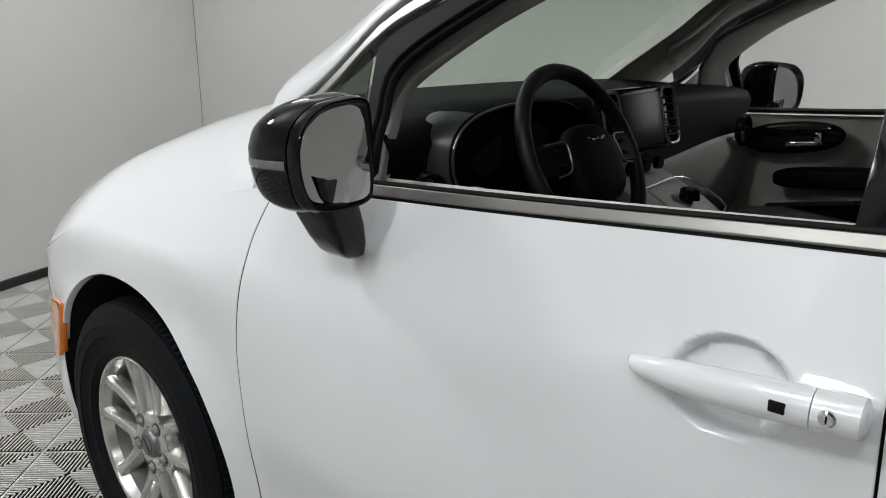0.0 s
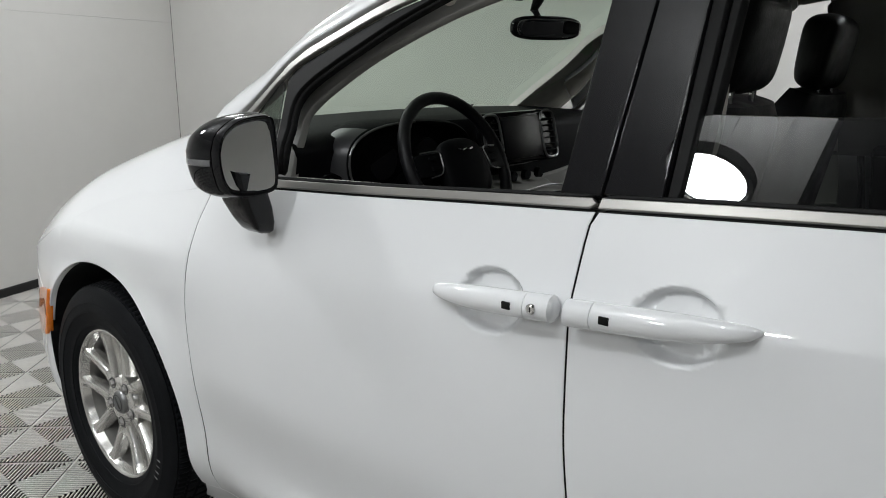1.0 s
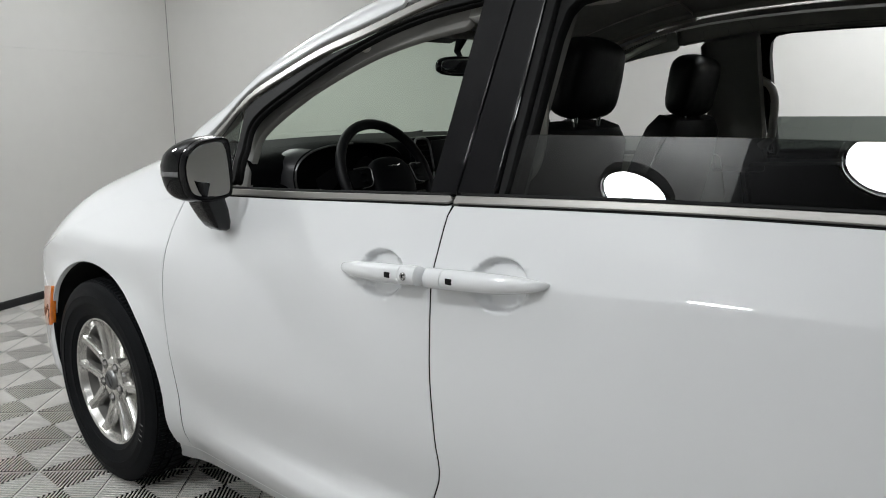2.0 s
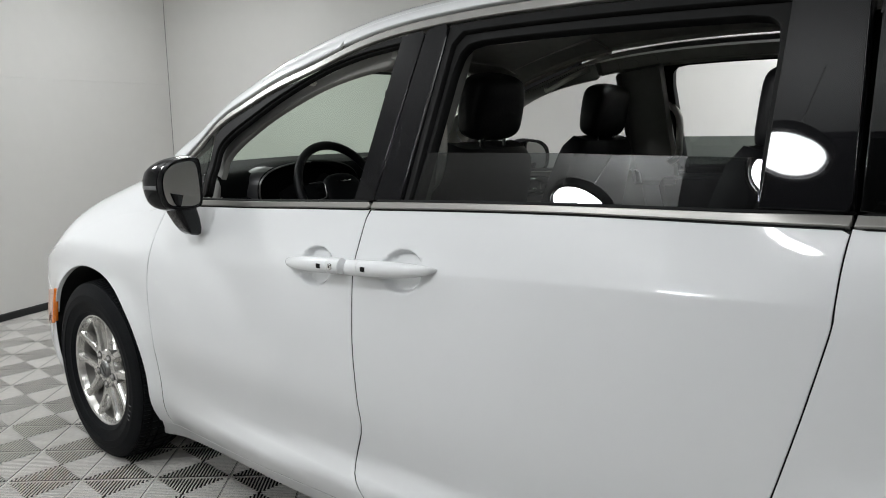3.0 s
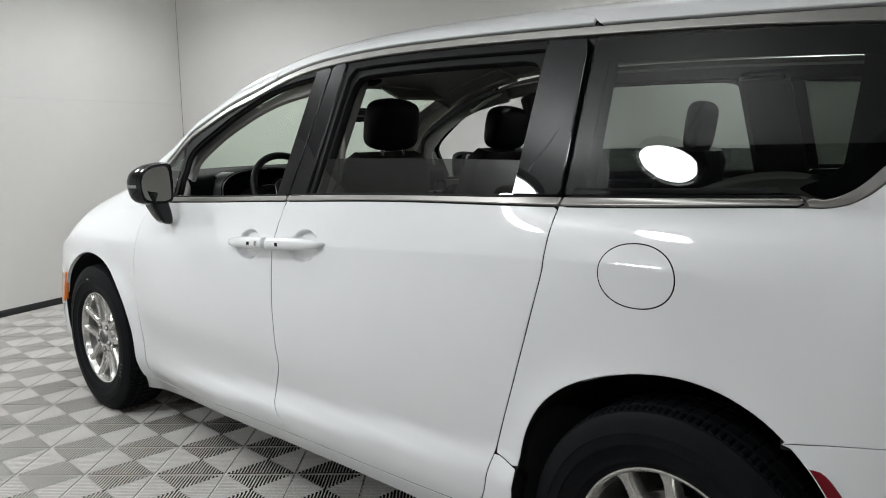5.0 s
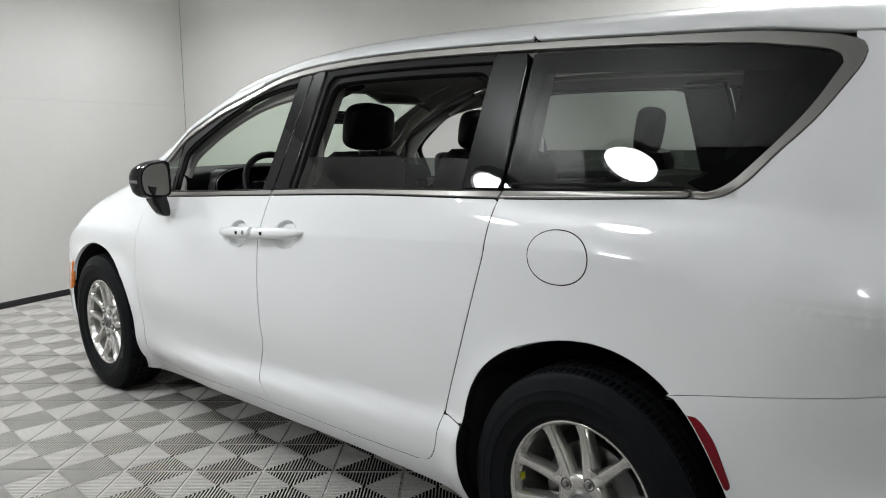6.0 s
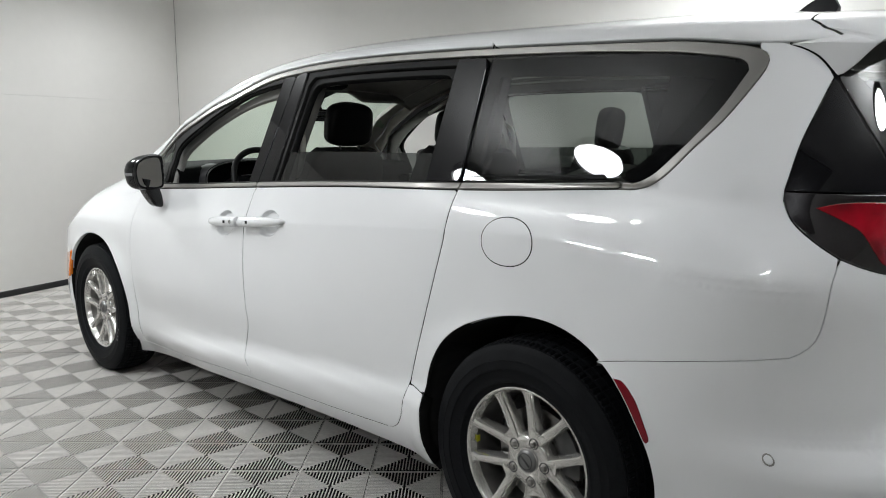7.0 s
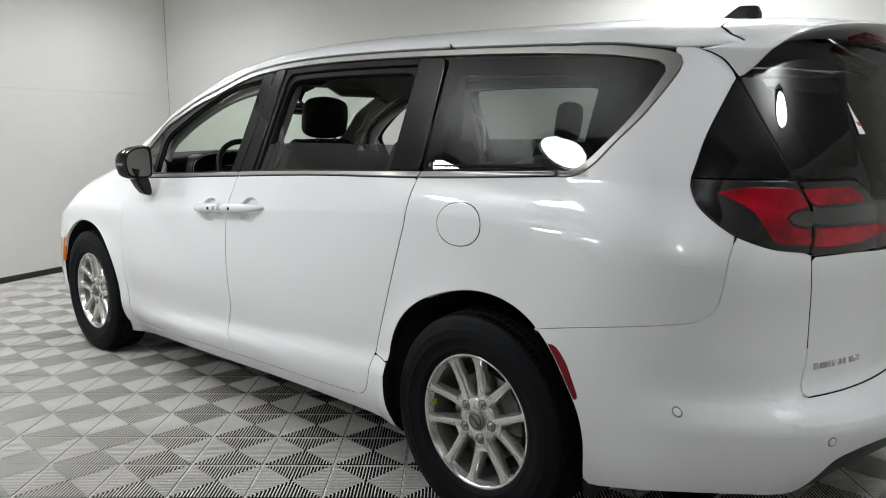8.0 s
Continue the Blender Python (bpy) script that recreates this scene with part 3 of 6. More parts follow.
def side_panels(s):
    """The painted panels of one side; s = 1 is the driver's side."""
    tag = dict(parent=van, sign=s)
    near = s > 0
    # front fender
    arch = ellipse_arc(*ARCH_F, -2, 152, 40)
    o = smooth_line([(0.478, 0.249), (0.412, 0.245)], 3) + arch + [(-0.47, 0.63), (-0.55, 0.685), (-0.62, 0.745)]
    o += along(lambda u: FENDER_TOP(u) + 0.007, -0.62, 0.50, 40)
    o += smooth_line(FENDER_GAP)
    panel("front_fender", o, PAINT, van, round_tail, s, step=0.045, dark=lambda u, z: u > 0.44 and z < 1.05)
    # front door and sliding door
    o = smooth_line(FENDER_GAP)[::-1] + along(BELT_LO, 0.52, 1.552) + smooth_line(AB_GAP) + along(foot, 1.628, 0.478)
    front = panel("front_door", o, PAINT, van, dent, s, step=0.04, dense=((1.392, 0.963, 0.088, 0.074, 0.0045),), line=LINE_Z, gap=0.0017, label="white door skin with a full-width handle")
    o = smooth_line(AB_GAP)[::-1] + along(BELT_LO, 1.552, 2.722) + smooth_line(BC_GAP) + along(foot, 2.519, 1.628)
    slide = panel("sliding_door", o, PAINT, van, dent, s, step=0.04, dense=((1.720, 0.984, 0.088, 0.074, 0.0045),), line=LINE_Z, gap=0.0017, label="white sliding door skin")
    # sill with the foot of the rear wheel arch
    o = along(foot, 0.42, 2.519) + smooth_line([(2.519, 0.328), (2.553, 0.351), (2.577, 0.396), (2.593, 0.49)]) + [(2.596, 0.5022), (2.688, 0.4932)]
    o += ellipse_arc(*ARCH_R, 165, 197, 8) + smooth_line(SILL_FOOT)[::-1] + [(0.39, 0.21)]
    panel("sill", o, PAINT, van, round_tail, s, depth=0.05, step=0.05, gap=0.0006, dark=lambda u, z: (u < 2.5 and z > 0.26) or u > 2.63)
    # rear quarter
    o = [q for q in smooth_line(BC_GAP) if q[1] > 0.503] + [(2.5970, 0.5028), (2.688, 0.4938)] + ellipse_arc(*ARCH_R, 164.5, 55.5, 40) + smooth_line(BUMPER_SEAM) + smooth_line(LAMP_EDGE) + smooth_line(PILLAR_EDGE)
    o += smooth_line(GATE_GAP[:4])[::-1] + along(lambda u: RAIL(u) + 0.007, 3.800, 3.70, 6)
    o += smooth_line([(3.70, 1.546), (3.731, 1.532), (3.739, 1.515), (3.727, 1.489), (3.689, 1.447), (3.609, 1.365), (3.523, 1.292), (3.455, 1.226), (3.403, 1.195), (3.352, 1.182)]) + along(BELT_LO, 3.34, 2.73)
    quarter = panel("rear_quarter_panel", o, PAINT, van, round_tail, s, step=0.04, line=LINE_Z, gap=0.0012, dark=lambda u, z: (0.52 < z < 1.15 and u < 2.85) or (u > 2.64 and z < 0.7 and u < 3.3) or (u > 3.80 and z < 1.53))
    # dark strips behind the shut lines, standing for the shade in the gaps
    for line in (smooth_line(FENDER_GAP), smooth_line(AB_GAP), smooth_line(BC_GAP), along(foot, 0.44, 2.519), smooth_line(BUMPER_SEAM), smooth_line(GATE_GAP[:-1]), smooth_line([(4.25, 0.5925), (4.33, 0.5935), (4.50, 0.5985), (4.70, 0.6065), (MID - 0.01, 0.611)])):
        q = resample(line, 0.02)
        t = np.gradient(q, axis=0)
        t /= np.linalg.norm(t, axis=1)[:, None] + 1e-9
        nn = np.stack([-t[:, 1], t[:, 0]], -1) * 0.011
        panel("shut_line_shade", [tuple(p) for p in q + nn] + [tuple(p) for p in (q - nn)[::-1]], SEAL_AND_SHADE, van, round_tail, s, off=-0.007, depth=0.003, gap=0.0, edge=0.02)
    # window surround in satin chrome
    o = along(lambda u: RAIL(u) - 0.0015, 0.46, 3.64, 60) + smooth_line([(3.70, 1.546), (3.731, 1.532), (3.739, 1.515), (3.727, 1.489), (3.689, 1.447), (3.609, 1.365), (3.523, 1.292), (3.455, 1.226), (3.403, 1.195), (3.352, 1.182)]) + [(3.316, 1.1835), (3.316, 1.203)]
    o += smooth_line([(3.349, 1.199), (3.380, 1.208), (3.419, 1.231), (3.467, 1.274), (3.559, 1.359), (3.61, 1.412), (3.653, 1.465), (3.674, 1.491), (3.665, 1.509), (3.636, 1.522)]) + along(lambda u: RAIL(u) - 0.024 - 0.010 * max(0, min(1, (u - 3.1) / 0.4)), 3.58, 0.50, 60)
    panel("window_trim", o, CHROME, van, round_tail, s, off=0.003, depth=0.012, gap=0.0006, step=0.05, edge=0.02, label="satin chrome window surround")
    for a, b in ((0.535, 1.5505), (1.5540, 2.7195), (2.7245, 3.312)):
        panel("belt_trim", along(lambda u: BELT_LO(u) + 0.0022, a, b) + along(lambda u: BELT_HI(u) - 0.003, b, a), CHROME, van, round_tail, s, off=0.004, depth=0.014, gap=0.0006, step=0.05, edge=0.02, label="satin chrome belt strip")
        panel("belt_joint", along(lambda u: BELT_LO(u) - 0.002, a, b) + along(lambda u: BELT_LO(u) + 0.006, b, a), SEAL_AND_SHADE, van, round_tail, s, off=-0.0035, depth=0.004, gap=0.0, edge=0.03)
        panel("belt_seal", along(lambda u: BELT_HI(u) - 0.003, a, b) + along(lambda u: BELT_HI(u) + 0.004, b, a), SEAL_AND_SHADE, van, round_tail, s, off=0.0, depth=0.02, gap=0.0002, edge=0.03)
    # black pillars and window frames
    top = lambda u: RAIL(u) - 0.026
    panel("mirror_sail", [(0.43, 1.095), (0.50, 1.160), (0.56, 1.205), (0.60, 1.240), (0.655, 1.312), (0.668, 1.312), (0.690, 1.20), (0.705, 1.105)], TINT_SIDE, van, round_tail, s, off=-0.004, depth=0.006, label="small fixed corner pane").visible_shadow = False
    outer = smooth_line([(0.708, 1.106), (0.694, 1.20), (0.674, 1.315)]) + along(top, 0.69, 1.556, 20)
    inner = smooth_line([(0.730, 1.11), (0.720, 1.20), (0.730, 1.294), (0.90, 1.398), (1.03, 1.460), (1.17, 1.512), (1.31, 1.546), (1.478, 1.567)])
    panel("window_frame", outer + [(1.556, 1.56), (1.478, 1.556)] + inner[::-1], SEAL_AND_SHADE, van, round_tail, s, off=-0.006, depth=0.014, gap=0.0008, edge=0.015, label="black front window frame")
    lip = smooth_line([(0.738, 1.112), (0.728, 1.20), (0.738, 1.288), (0.904, 1.391), (1.034, 1.454), (1.174, 1.507), (1.314, 1.541), (1.478, 1.563)])
    panel("window_seal", inner + lip[::-1], SEAL_AND_SHADE, van, round_tail, s, off=-0.014, depth=0.016, gap=0.0004, edge=0.015)
    lip1 = smooth_line([(0.615, 1.105), (0.605, 1.19), (0.62, 1.265)]) + along(lambda u: RAIL(u) - 0.006, 0.68, 1.40, 16)
    lip2 = smooth_line([(0.716, 1.105), (0.706, 1.20), (0.714, 1.268), (0.836, 1.358), (0.964, 1.423), (1.104, 1.477), (1.240, 1.510), (1.40, 1.534)])
    panel("a_pillar_trim", lip1 + lip2[::-1], GREY_TRIM, van, round_tail, s, off=-0.06, depth=0.02, gap=0.0004, edge=0.02)
    panel("b_pillar", [(1.478, 1.136), (1.5525, 1.139), (1.5675, 1.594), (1.48, 1.586)], GLOSS_BLACK, van, lambda u, z: flat_pane(u, z, 0.455), s, off=-0.001, depth=0.05, gap=0.001)
    panel("b_pillar", [(1.5565, 1.141), (1.655, 1.144), (1.648, 1.608), (1.5715, 1.596)], GLOSS_BLACK, van, lambda u, z: flat_pane(u, z, 0.455), s, off=-0.001, depth=0.05, gap=0.001)
    panel("c_pillar", [(2.560, 1.180), (2.718, 1.184), (2.680, 1.590), (2.542, 1.596)], GLOSS_BLACK, van, flat_pane, s, off=-0.001, depth=0.05, gap=0.001)
    o = [(1.657, 1.145), (1.650, 1.607)] + along(top, 1.66, 2.540, 12) + [(2.541, 1.572)] + along(lambda u: RAIL(u) - 0.05, 2.53, 1.70, 12) + [(1.675, 1.55), (1.676, 1.146)]
    panel("window_frame", o, SEAL_AND_SHADE, van, round_tail, s, off=-0.008, depth=0.03, gap=0.0005, edge=0.015, label="black sliding window frame")
    o = along(lambda u: RAIL(u) - 0.052, 1.70, 2.545, 12) + [(2.560, 1.182), (2.547, 1.181), (2.530, 1.48), (2.523, 1.530), (2.50, 1.547)] + along(lambda u: RAIL(u) - 0.074, 2.46, 1.76, 12) + [(1.72, 1.552), (1.70, 1.53), (1.692, 1.48), (1.690, 1.148), (1.677, 1.147), (1.677, 1.55)]
    panel("window_seal", o, SEAL_AND_SHADE, van, round_tail, s, off=-0.022, depth=0.03, gap=0.0004, edge=0.012)
    # glass
    lowered = [(1.672, 1.12), (1.672, 1.274), (2.10, 1.279), (2.545, 1.278), (2.56, 1.16), (2.1, 1.14)]
    pane = panel("window_pane", lowered, TINT_SIDE, van, lambda u, z: flat_pane(u, z, 0.462), s, off=-0.020, depth=0.004, gap=0.0, step=0.06, label="half lowered tinted pane")
    pane.visible_shadow = False
    o = [(2.728, 1.186)] + along(lambda u: BELT_HI(u) + 0.004, 2.74, 3.30, 8) + smooth_line([(3.349, 1.199), (3.380, 1.208), (3.419, 1.231), (3.467, 1.274), (3.559, 1.359), (3.61, 1.412), (3.653, 1.465), (3.674, 1.491), (3.665, 1.509), (3.636, 1.522)]) + along(lambda u: RAIL(u) - 0.026 - 0.008 * max(0, min(1, (u - 3.1) / 0.4)), 3.55, 2.70, 16)
    pane = panel("quarter_glass", o, TINT, van, flat_pane, s, off=-0.004, depth=0.005, gap=0.0008, step=0.05, label="dark tinted quarter glass")
    pane.visible_shadow = False
    for o in (along(lambda u: RAIL(u) - 0.030, 2.70, 3.62, 16) + along(lambda u: RAIL(u) - 0.092, 3.57, 2.70, 16),
              [(2.728, 1.19), (2.772, 1.19), (2.752, 1.56), (2.700, 1.575)],
              smooth_line([(3.349, 1.199), (3.380, 1.208), (3.419, 1.231), (3.467, 1.274), (3.559, 1.359), (3.61, 1.412), (3.653, 1.465), (3.674, 1.491), (3.665, 1.509), (3.636, 1.522)]) + smooth_line([(3.58, 1.515), (3.47, 1.375), (3.355, 1.258), (3.29, 1.225)])):
        panel("glass_border", o, GLOSS_BLACK, van, flat_pane, s, off=-0.011, depth=0.002, gap=0.0, edge=0.02, label="black printed border")
    o = [(2.745, 1.186)] + along(lambda u: BELT_HI(u) + 0.006, 2.75, 3.27, 8) + along(lambda u: BELT_HI(u) + 0.020, 3.27, 2.745, 8)
    panel("glass_carrier", o, SEAL_AND_SHADE, van, round_tail, s, off=0.002, depth=0.01, gap=0.0005)
    # marker, reflector
    o = smooth_line([(-0.330, 0.668), (-0.350, 0.60), (-0.376, 0.510)]) + smooth_line([(-0.545, 0.468), (-0.560, 0.535), (-0.495, 0.640)])
    panel("marker_lamp", o, AMBER, van, round_tail, s, off=0.009, depth=0.02, gap=0.0008, edge=0.012, label="amber side marker lens")
    o = ellipse_arc(ARCH_R[0], ARCH_R[1], 0.420, 0.439, 0.0, 0, 1, 48, 23.5, 10) + smooth_line([(3.510, 0.548), (3.513, 0.565), (3.494, 0.612), (3.468, 0.657), (3.428, 0.695), (3.400, 0.699)])
    panel("side_reflector", o, RED_REFL, van, round_tail, s, off=0.002, depth=0.02, gap=0.0008, edge=0.012, label="red side reflector on the wheel arch")
    # tail lamp on the body and the black corner glass above it
    gate = smooth_line(GATE_GAP)
    mid = [q for q in gate if 1.19 < q[1] < 1.47]
    panel("corner_glass", smooth_line(PILLAR_EDGE) + mid + [(4.118, 1.196), (3.95, 1.194)], GLOSS_BLACK, van, round_tail, s, off=-0.001, gap=0.0015, label="black glass corner above the tail lamp")
    low = [q for q in gate if 0.993 < q[1] < 1.19]
    o = smooth_line(LAMP_EDGE) + [(3.95, 1.192), (4.118, 1.190)] + low + smooth_line([(4.197, 0.994), (4.09, 1.008), (4.02, 1.024), (3.957, 1.045)])
    lamp = panel("tail_lamp", o, DARK_LENS, van, round_tail, s, off=0.002, gap=0.0015, edge=0.012, step=0.03, label="tail lamp with red and smoked lenses")
    o = smooth_line([(3.885, 1.158), (3.95, 1.170), (4.05, 1.172), (4.125, 1.168)]) + smooth_line([(4.170, 1.12), (4.12, 1.108), (4.10, 1.09), (4.12, 1.07), (4.187, 1.06)]) + smooth_line([(4.188, 1.05), (4.190, 1.02), (4.08, 1.028), (4.04, 1.06), (4.00, 1.105), (3.94, 1.135), (3.885, 1.158)])
    panel("red_lens", o, RED_LENS, lamp, round_tail, s, off=0.005, gap=0.0, depth=0.006, edge=0.012, step=0.03)
    o = smooth_line([(4.122, 1.104), (4.185, 1.107), (4.192, 1.068), (4.125, 1.074), (4.108, 1.09), (4.122, 1.104)])
    panel("reverse_lens", o, GREY_LENS, lamp, round_tail, s, off=0.005, gap=0.0, depth=0.006, edge=0.012, step=0.03)
    # fuel flap
    if near:
        cu, cz = 2.982, 1.015
        o = [(cu + 0.0995 * math.copysign(abs(math.cos(a))**0.93, math.cos(a)) - 0.0135 * math.sin(a), cz + 0.0725 * math.copysign(abs(math.sin(a))**0.93, math.sin(a)) + 0.005 * math.cos(a)) for a in (2 * math.pi * i / 48 for i in range(48))]
        panel("fuel_flap", o, PAINT, van, round_tail, s, off=0.0018, depth=0.006, gap=0.002, step=0.03, edge=0.012, line=LINE_Z, label="round fuel flap")
        # A dark disc under the flap draws the shade in its gap.
        o2 = [(cu + (a - cu) * 1.018, cz + (b - cz) * 1.018) for a, b in o]
        panel("fuel_flap_gap", o2, SEAL_AND_SHADE, van, round_tail, s, off=0.0007, depth=0.003, gap=0.0, step=0.03, edge=0.012)
    # parking sensors
    for cu, cz in ((3.808, 0.560), (4.246, 0.482)):
        o = [(cu + 0.0155 * math.cos(a), cz + 0.0155 * math.sin(a)) for a in (2 * math.pi * i / 20 for i in range(20))]
        sensor = panel("parking_sensor", o, GREY_TRIM, van, round_tail, s, off=0.001, depth=0.004, gap=0.0, edge=0.006)
        o = [(cu + 0.011 * math.cos(a), cz + 0.011 * math.sin(a)) for a in (2 * math.pi * i / 20 for i in range(20))]
        panel("sensor_face", o, PAINT, sensor, round_tail, s, off=0.003, depth=0.004, gap=0.0, edge=0.006)
    return front, slide


front_l, slide_l = side_panels(1)
front_r, slide_r = side_panels(-1)


def mirrored(line, mid):
    """A line that ends at the middle of nose or tail, carried over to the other side."""
    return list(line) + [(2 * mid - a, b) for a, b in list(line)[::-1]]


def tail_and_nose():
    gate = smooth_line(GATE_GAP)
    seam = [q for q in smooth_line(BUMPER_SEAM)]
    # rear bumper round the whole tail
    bot = smooth_line([(3.535, 0.298), (3.574, 0.284), (3.82, 0.318), (3.98, 0.326), (4.12, 0.320), (4.185, 0.335), (4.235, 0.380), (4.271, 0.417), (4.318, 0.435), (4.408, 0.451), (4.55, 0.457), (4.70, 0.459), (MID, 0.46)])
    top = seam + smooth_line([(3.957, 1.045), (4.02, 1.024), (4.09, 1.008), (4.197, 0.994), (4.2115, 0.952), (4.2235, 0.87), (4.2285, 0.786), (4.2215, 0.691), (4.2025, 0.62)]) + smooth_line([(4.204, 0.5905), (4.33, 0.5925), (4.50, 0.5975), (4.70, 0.6055), (MID, 0.61)])
    o = mirrored(bot[::-1] + ellipse_arc(*ARCH_R, -9, 55.5, 24) + top, MID)
    panel("rear_bumper", o, PAINT, van, round_tail, 1, depth=0.03, step=0.05, gap=0.0006, line=lambda u: 0.53 + 0.085 * (1 - ease(np.minimum(u, 2 * MID - u), 4.02, 4.2)), dark=lambda u, z: 3.98 < u < 2 * MID - 3.98 and (z > 0.75 or abs(u - MID) < 0.62))
    o = mirrored(smooth_line([(4.10, 0.300), (4.19, 0.305), (4.25, 0.330), (4.33, 0.365), (4.45, 0.390), (4.65, 0.40), (MID, 0.405)])[::-1] + smooth_line([(4.12, 0.325), (4.185, 0.340), (4.235, 0.385), (4.271, 0.421), (4.318, 0.439), (4.408, 0.455), (4.55, 0.461), (4.70, 0.463), (MID, 0.464)]), MID)
    panel("rear_valance", o, SATIN_BLACK, van, round_tail, 1, off=-0.015, depth=0.03)
    # tailgate
    top = smooth_line([(4.209, 0.985), (4.40, 0.985), (4.60, 0.975), (MID, 0.97)])
    o = mirrored(top[::-1] + smooth_line([(4.2145, 0.952), (4.2265, 0.87), (4.2315, 0.786), (4.2245, 0.691), (4.206, 0.622), (4.210, 0.5935), (4.24, 0.5935), (4.33, 0.5945), (4.50, 0.5995), (4.70, 0.6075), (MID, 0.6125)]), MID)
    gate_ob = panel("tailgate", o, PAINT, van, round_tail, 1, depth=0.025, step=0.05, gap=0.0008, dark=lambda u, z: z > 0.75 or abs(u - MID) < 0.62, label="white tailgate panel")
    # lamp bar across the tailgate
    o = mirrored(smooth_line([(4.20, 0.99), (4.46, 0.984), (4.62, 0.988), (MID, 0.99)])[::-1] + smooth_line([(4.203, 1.05), (4.185, 1.12), (4.133, 1.187)]) + smooth_line([(4.25, 1.187), (4.38, 1.184), (4.46, 1.155), (4.54, 1.125), (MID, 1.12)]), MID)
    bar = panel("tail_lamp_bar", o, DARK_LENS, van, round_tail, 1, off=0.003, edge=0.015, step=0.035)
    for s in (1, -1):
        panel("red_lens", smooth_line([(4.145, 1.166), (4.25, 1.168), (4.36, 1.165), (4.43, 1.137)]) + smooth_line([(4.43, 1.125), (4.30, 1.122), (4.19, 1.124), (4.145, 1.166)]), RED_LENS, bar, round_tail, s, off=0.006, depth=0.006, gap=0, edge=0.012)
        panel("smoked_lens", smooth_line([(4.19, 1.118), (4.30, 1.116), (4.44, 1.118), (4.60, 1.105), (MID - 0.01, 1.10)]) + smooth_line([(MID - 0.01, 1.06), (4.60, 1.062), (4.44, 1.066), (4.206, 1.072), (4.19, 1.118)]), GREY_LENS, bar, round_tail, s, off=0.006, depth=0.006, gap=0, edge=0.012)
        panel("red_lens", smooth_line([(4.207, 1.063), (4.44, 1.058), (4.62, 1.052)]) + smooth_line([(4.62, 1.03), (4.46, 1.012), (4.30, 1.008), (4.206, 1.012)]), RED_LENS, bar, round_tail, s, off=0.006, depth=0.006, gap=0, edge=0.012)
    # rear glass with a black border
    left = [q for q in gate if 1.19 < q[1] < 1.475]
    o = mirrored(smooth_line([(4.135, 1.194), (4.25, 1.192), (4.38, 1.189), (4.465, 1.16), (4.545, 1.131), (MID, 1.126)])[::-1] + [(a + 0.007, b) for a, b in left[::-1]] + smooth_line([(3.96, 1.49), (4.03, 1.54), (4.2, 1.565), (4.5, 1.58), (MID, 1.585)]), MID)
    g = panel("rear_glass", o, TINT_REAR, van, round_tail, 1, off=-0.004, depth=0.005, step=0.05, label="dark tinted rear window")
    g.visible_shadow = False
    for s in (1, -1):
        o = [(a + 0.008, b) for a, b in left] + [(4.13, 1.197), (4.235, 1.196), (4.17, 1.30), (4.06, 1.44), (3.985, 1.50), (3.962, 1.485)]
        panel("glass_border", o, GLOSS_BLACK, van, round_tail, s, off=-0.011, depth=0.006, gap=0, label="black printed border")
    # nose: bumper, grille, headlamps
    nose = -FS - CAP
    arch = ellipse_arc(*ARCH_F, 156, 205, 16)
    o = mirrored(smooth_line([(nose, 0.20), (-1.0, 0.20), (-0.55, 0.19)]) + arch[::-1] + [(-0.47, 0.625), (-0.55, 0.68), (-0.66, 0.69), (-1.0, 0.685), (nose, 0.68)], nose)
    panel("front_bumper", o, PAINT, van, round_tail, 1, depth=0.03, step=0.06)
    o = mirrored([(nose, 0.685), (-1.1, 0.69), (-1.06, 0.76), (nose, 0.83)], nose)
    panel("grille", o, GLOSS_BLACK, van, round_tail, 1, off=-0.01, depth=0.03)
    for s in (1, -1):
        panel("headlamp", smooth_line([(-0.59, 0.692), (-0.80, 0.695), (-1.06, 0.70), (-1.05, 0.76), (-0.85, 0.785), (-0.66, 0.775), (-0.59, 0.692)]), CLEAR_LENS, van, round_tail, s, off=-0.002, depth=0.02, edge=0.015, label="clear headlamp")
    return gate_ob


tailgate = tail_and_nose()

# roof, windscreen, bonnet: surfaces over the plan
CENTRE = spline((-4.2, -3.95, -3.6, -3.0, -2.3, -1.8, -1.4, -1.1, -0.8, -0.45, -0.1, 0.15), (1.588, 1.638, 1.688, 1.724, 1.748, 1.752, 1.732, 1.694, 1.590, 1.405, 1.20, 1.08))


_rail_u = np.linspace(0.1, 3.93, 200)
_rail_y = -skin(_rail_u, RAIL(_rail_u))[..., 1]


def roof(f, y):
    """f from -1 (driver's rail) to 1 across the roof; y along the car."""
    f, y = np.broadcast_arrays(np.asarray(f, float), np.asarray(y, float))
    u = np.interp(-y, _rail_y, _rail_u)
    zr = RAIL(u)
    e = skin(u, zr)
    xr = np.abs(e[..., 0])
    zc = np.maximum(CENTRE(y), zr + 0.012)
    a = np.clip(np.abs(f), 0, 1)
    g = (1 - a**2.2)**0.5
    return np.stack([np.sign(f) * xr * a**0.97, y, zr + (zc - zr) * g], -1)


def roof_panel(name, outline, material, off=0.0, depth=0.02, step=0.05, gap=0.002, label=""):
    def surf(a, b):
        p = roof(a, b)
        return p
    return panel(name, outline, material, van, lambda a, b: surf(a, b), 1, off=off, depth=depth, step=step, gap=gap, label=label, edge=0.03, dark=lambda a, b: (b < -3.65 or -2.7 < b < -1.22) and abs(a) < 0.998)


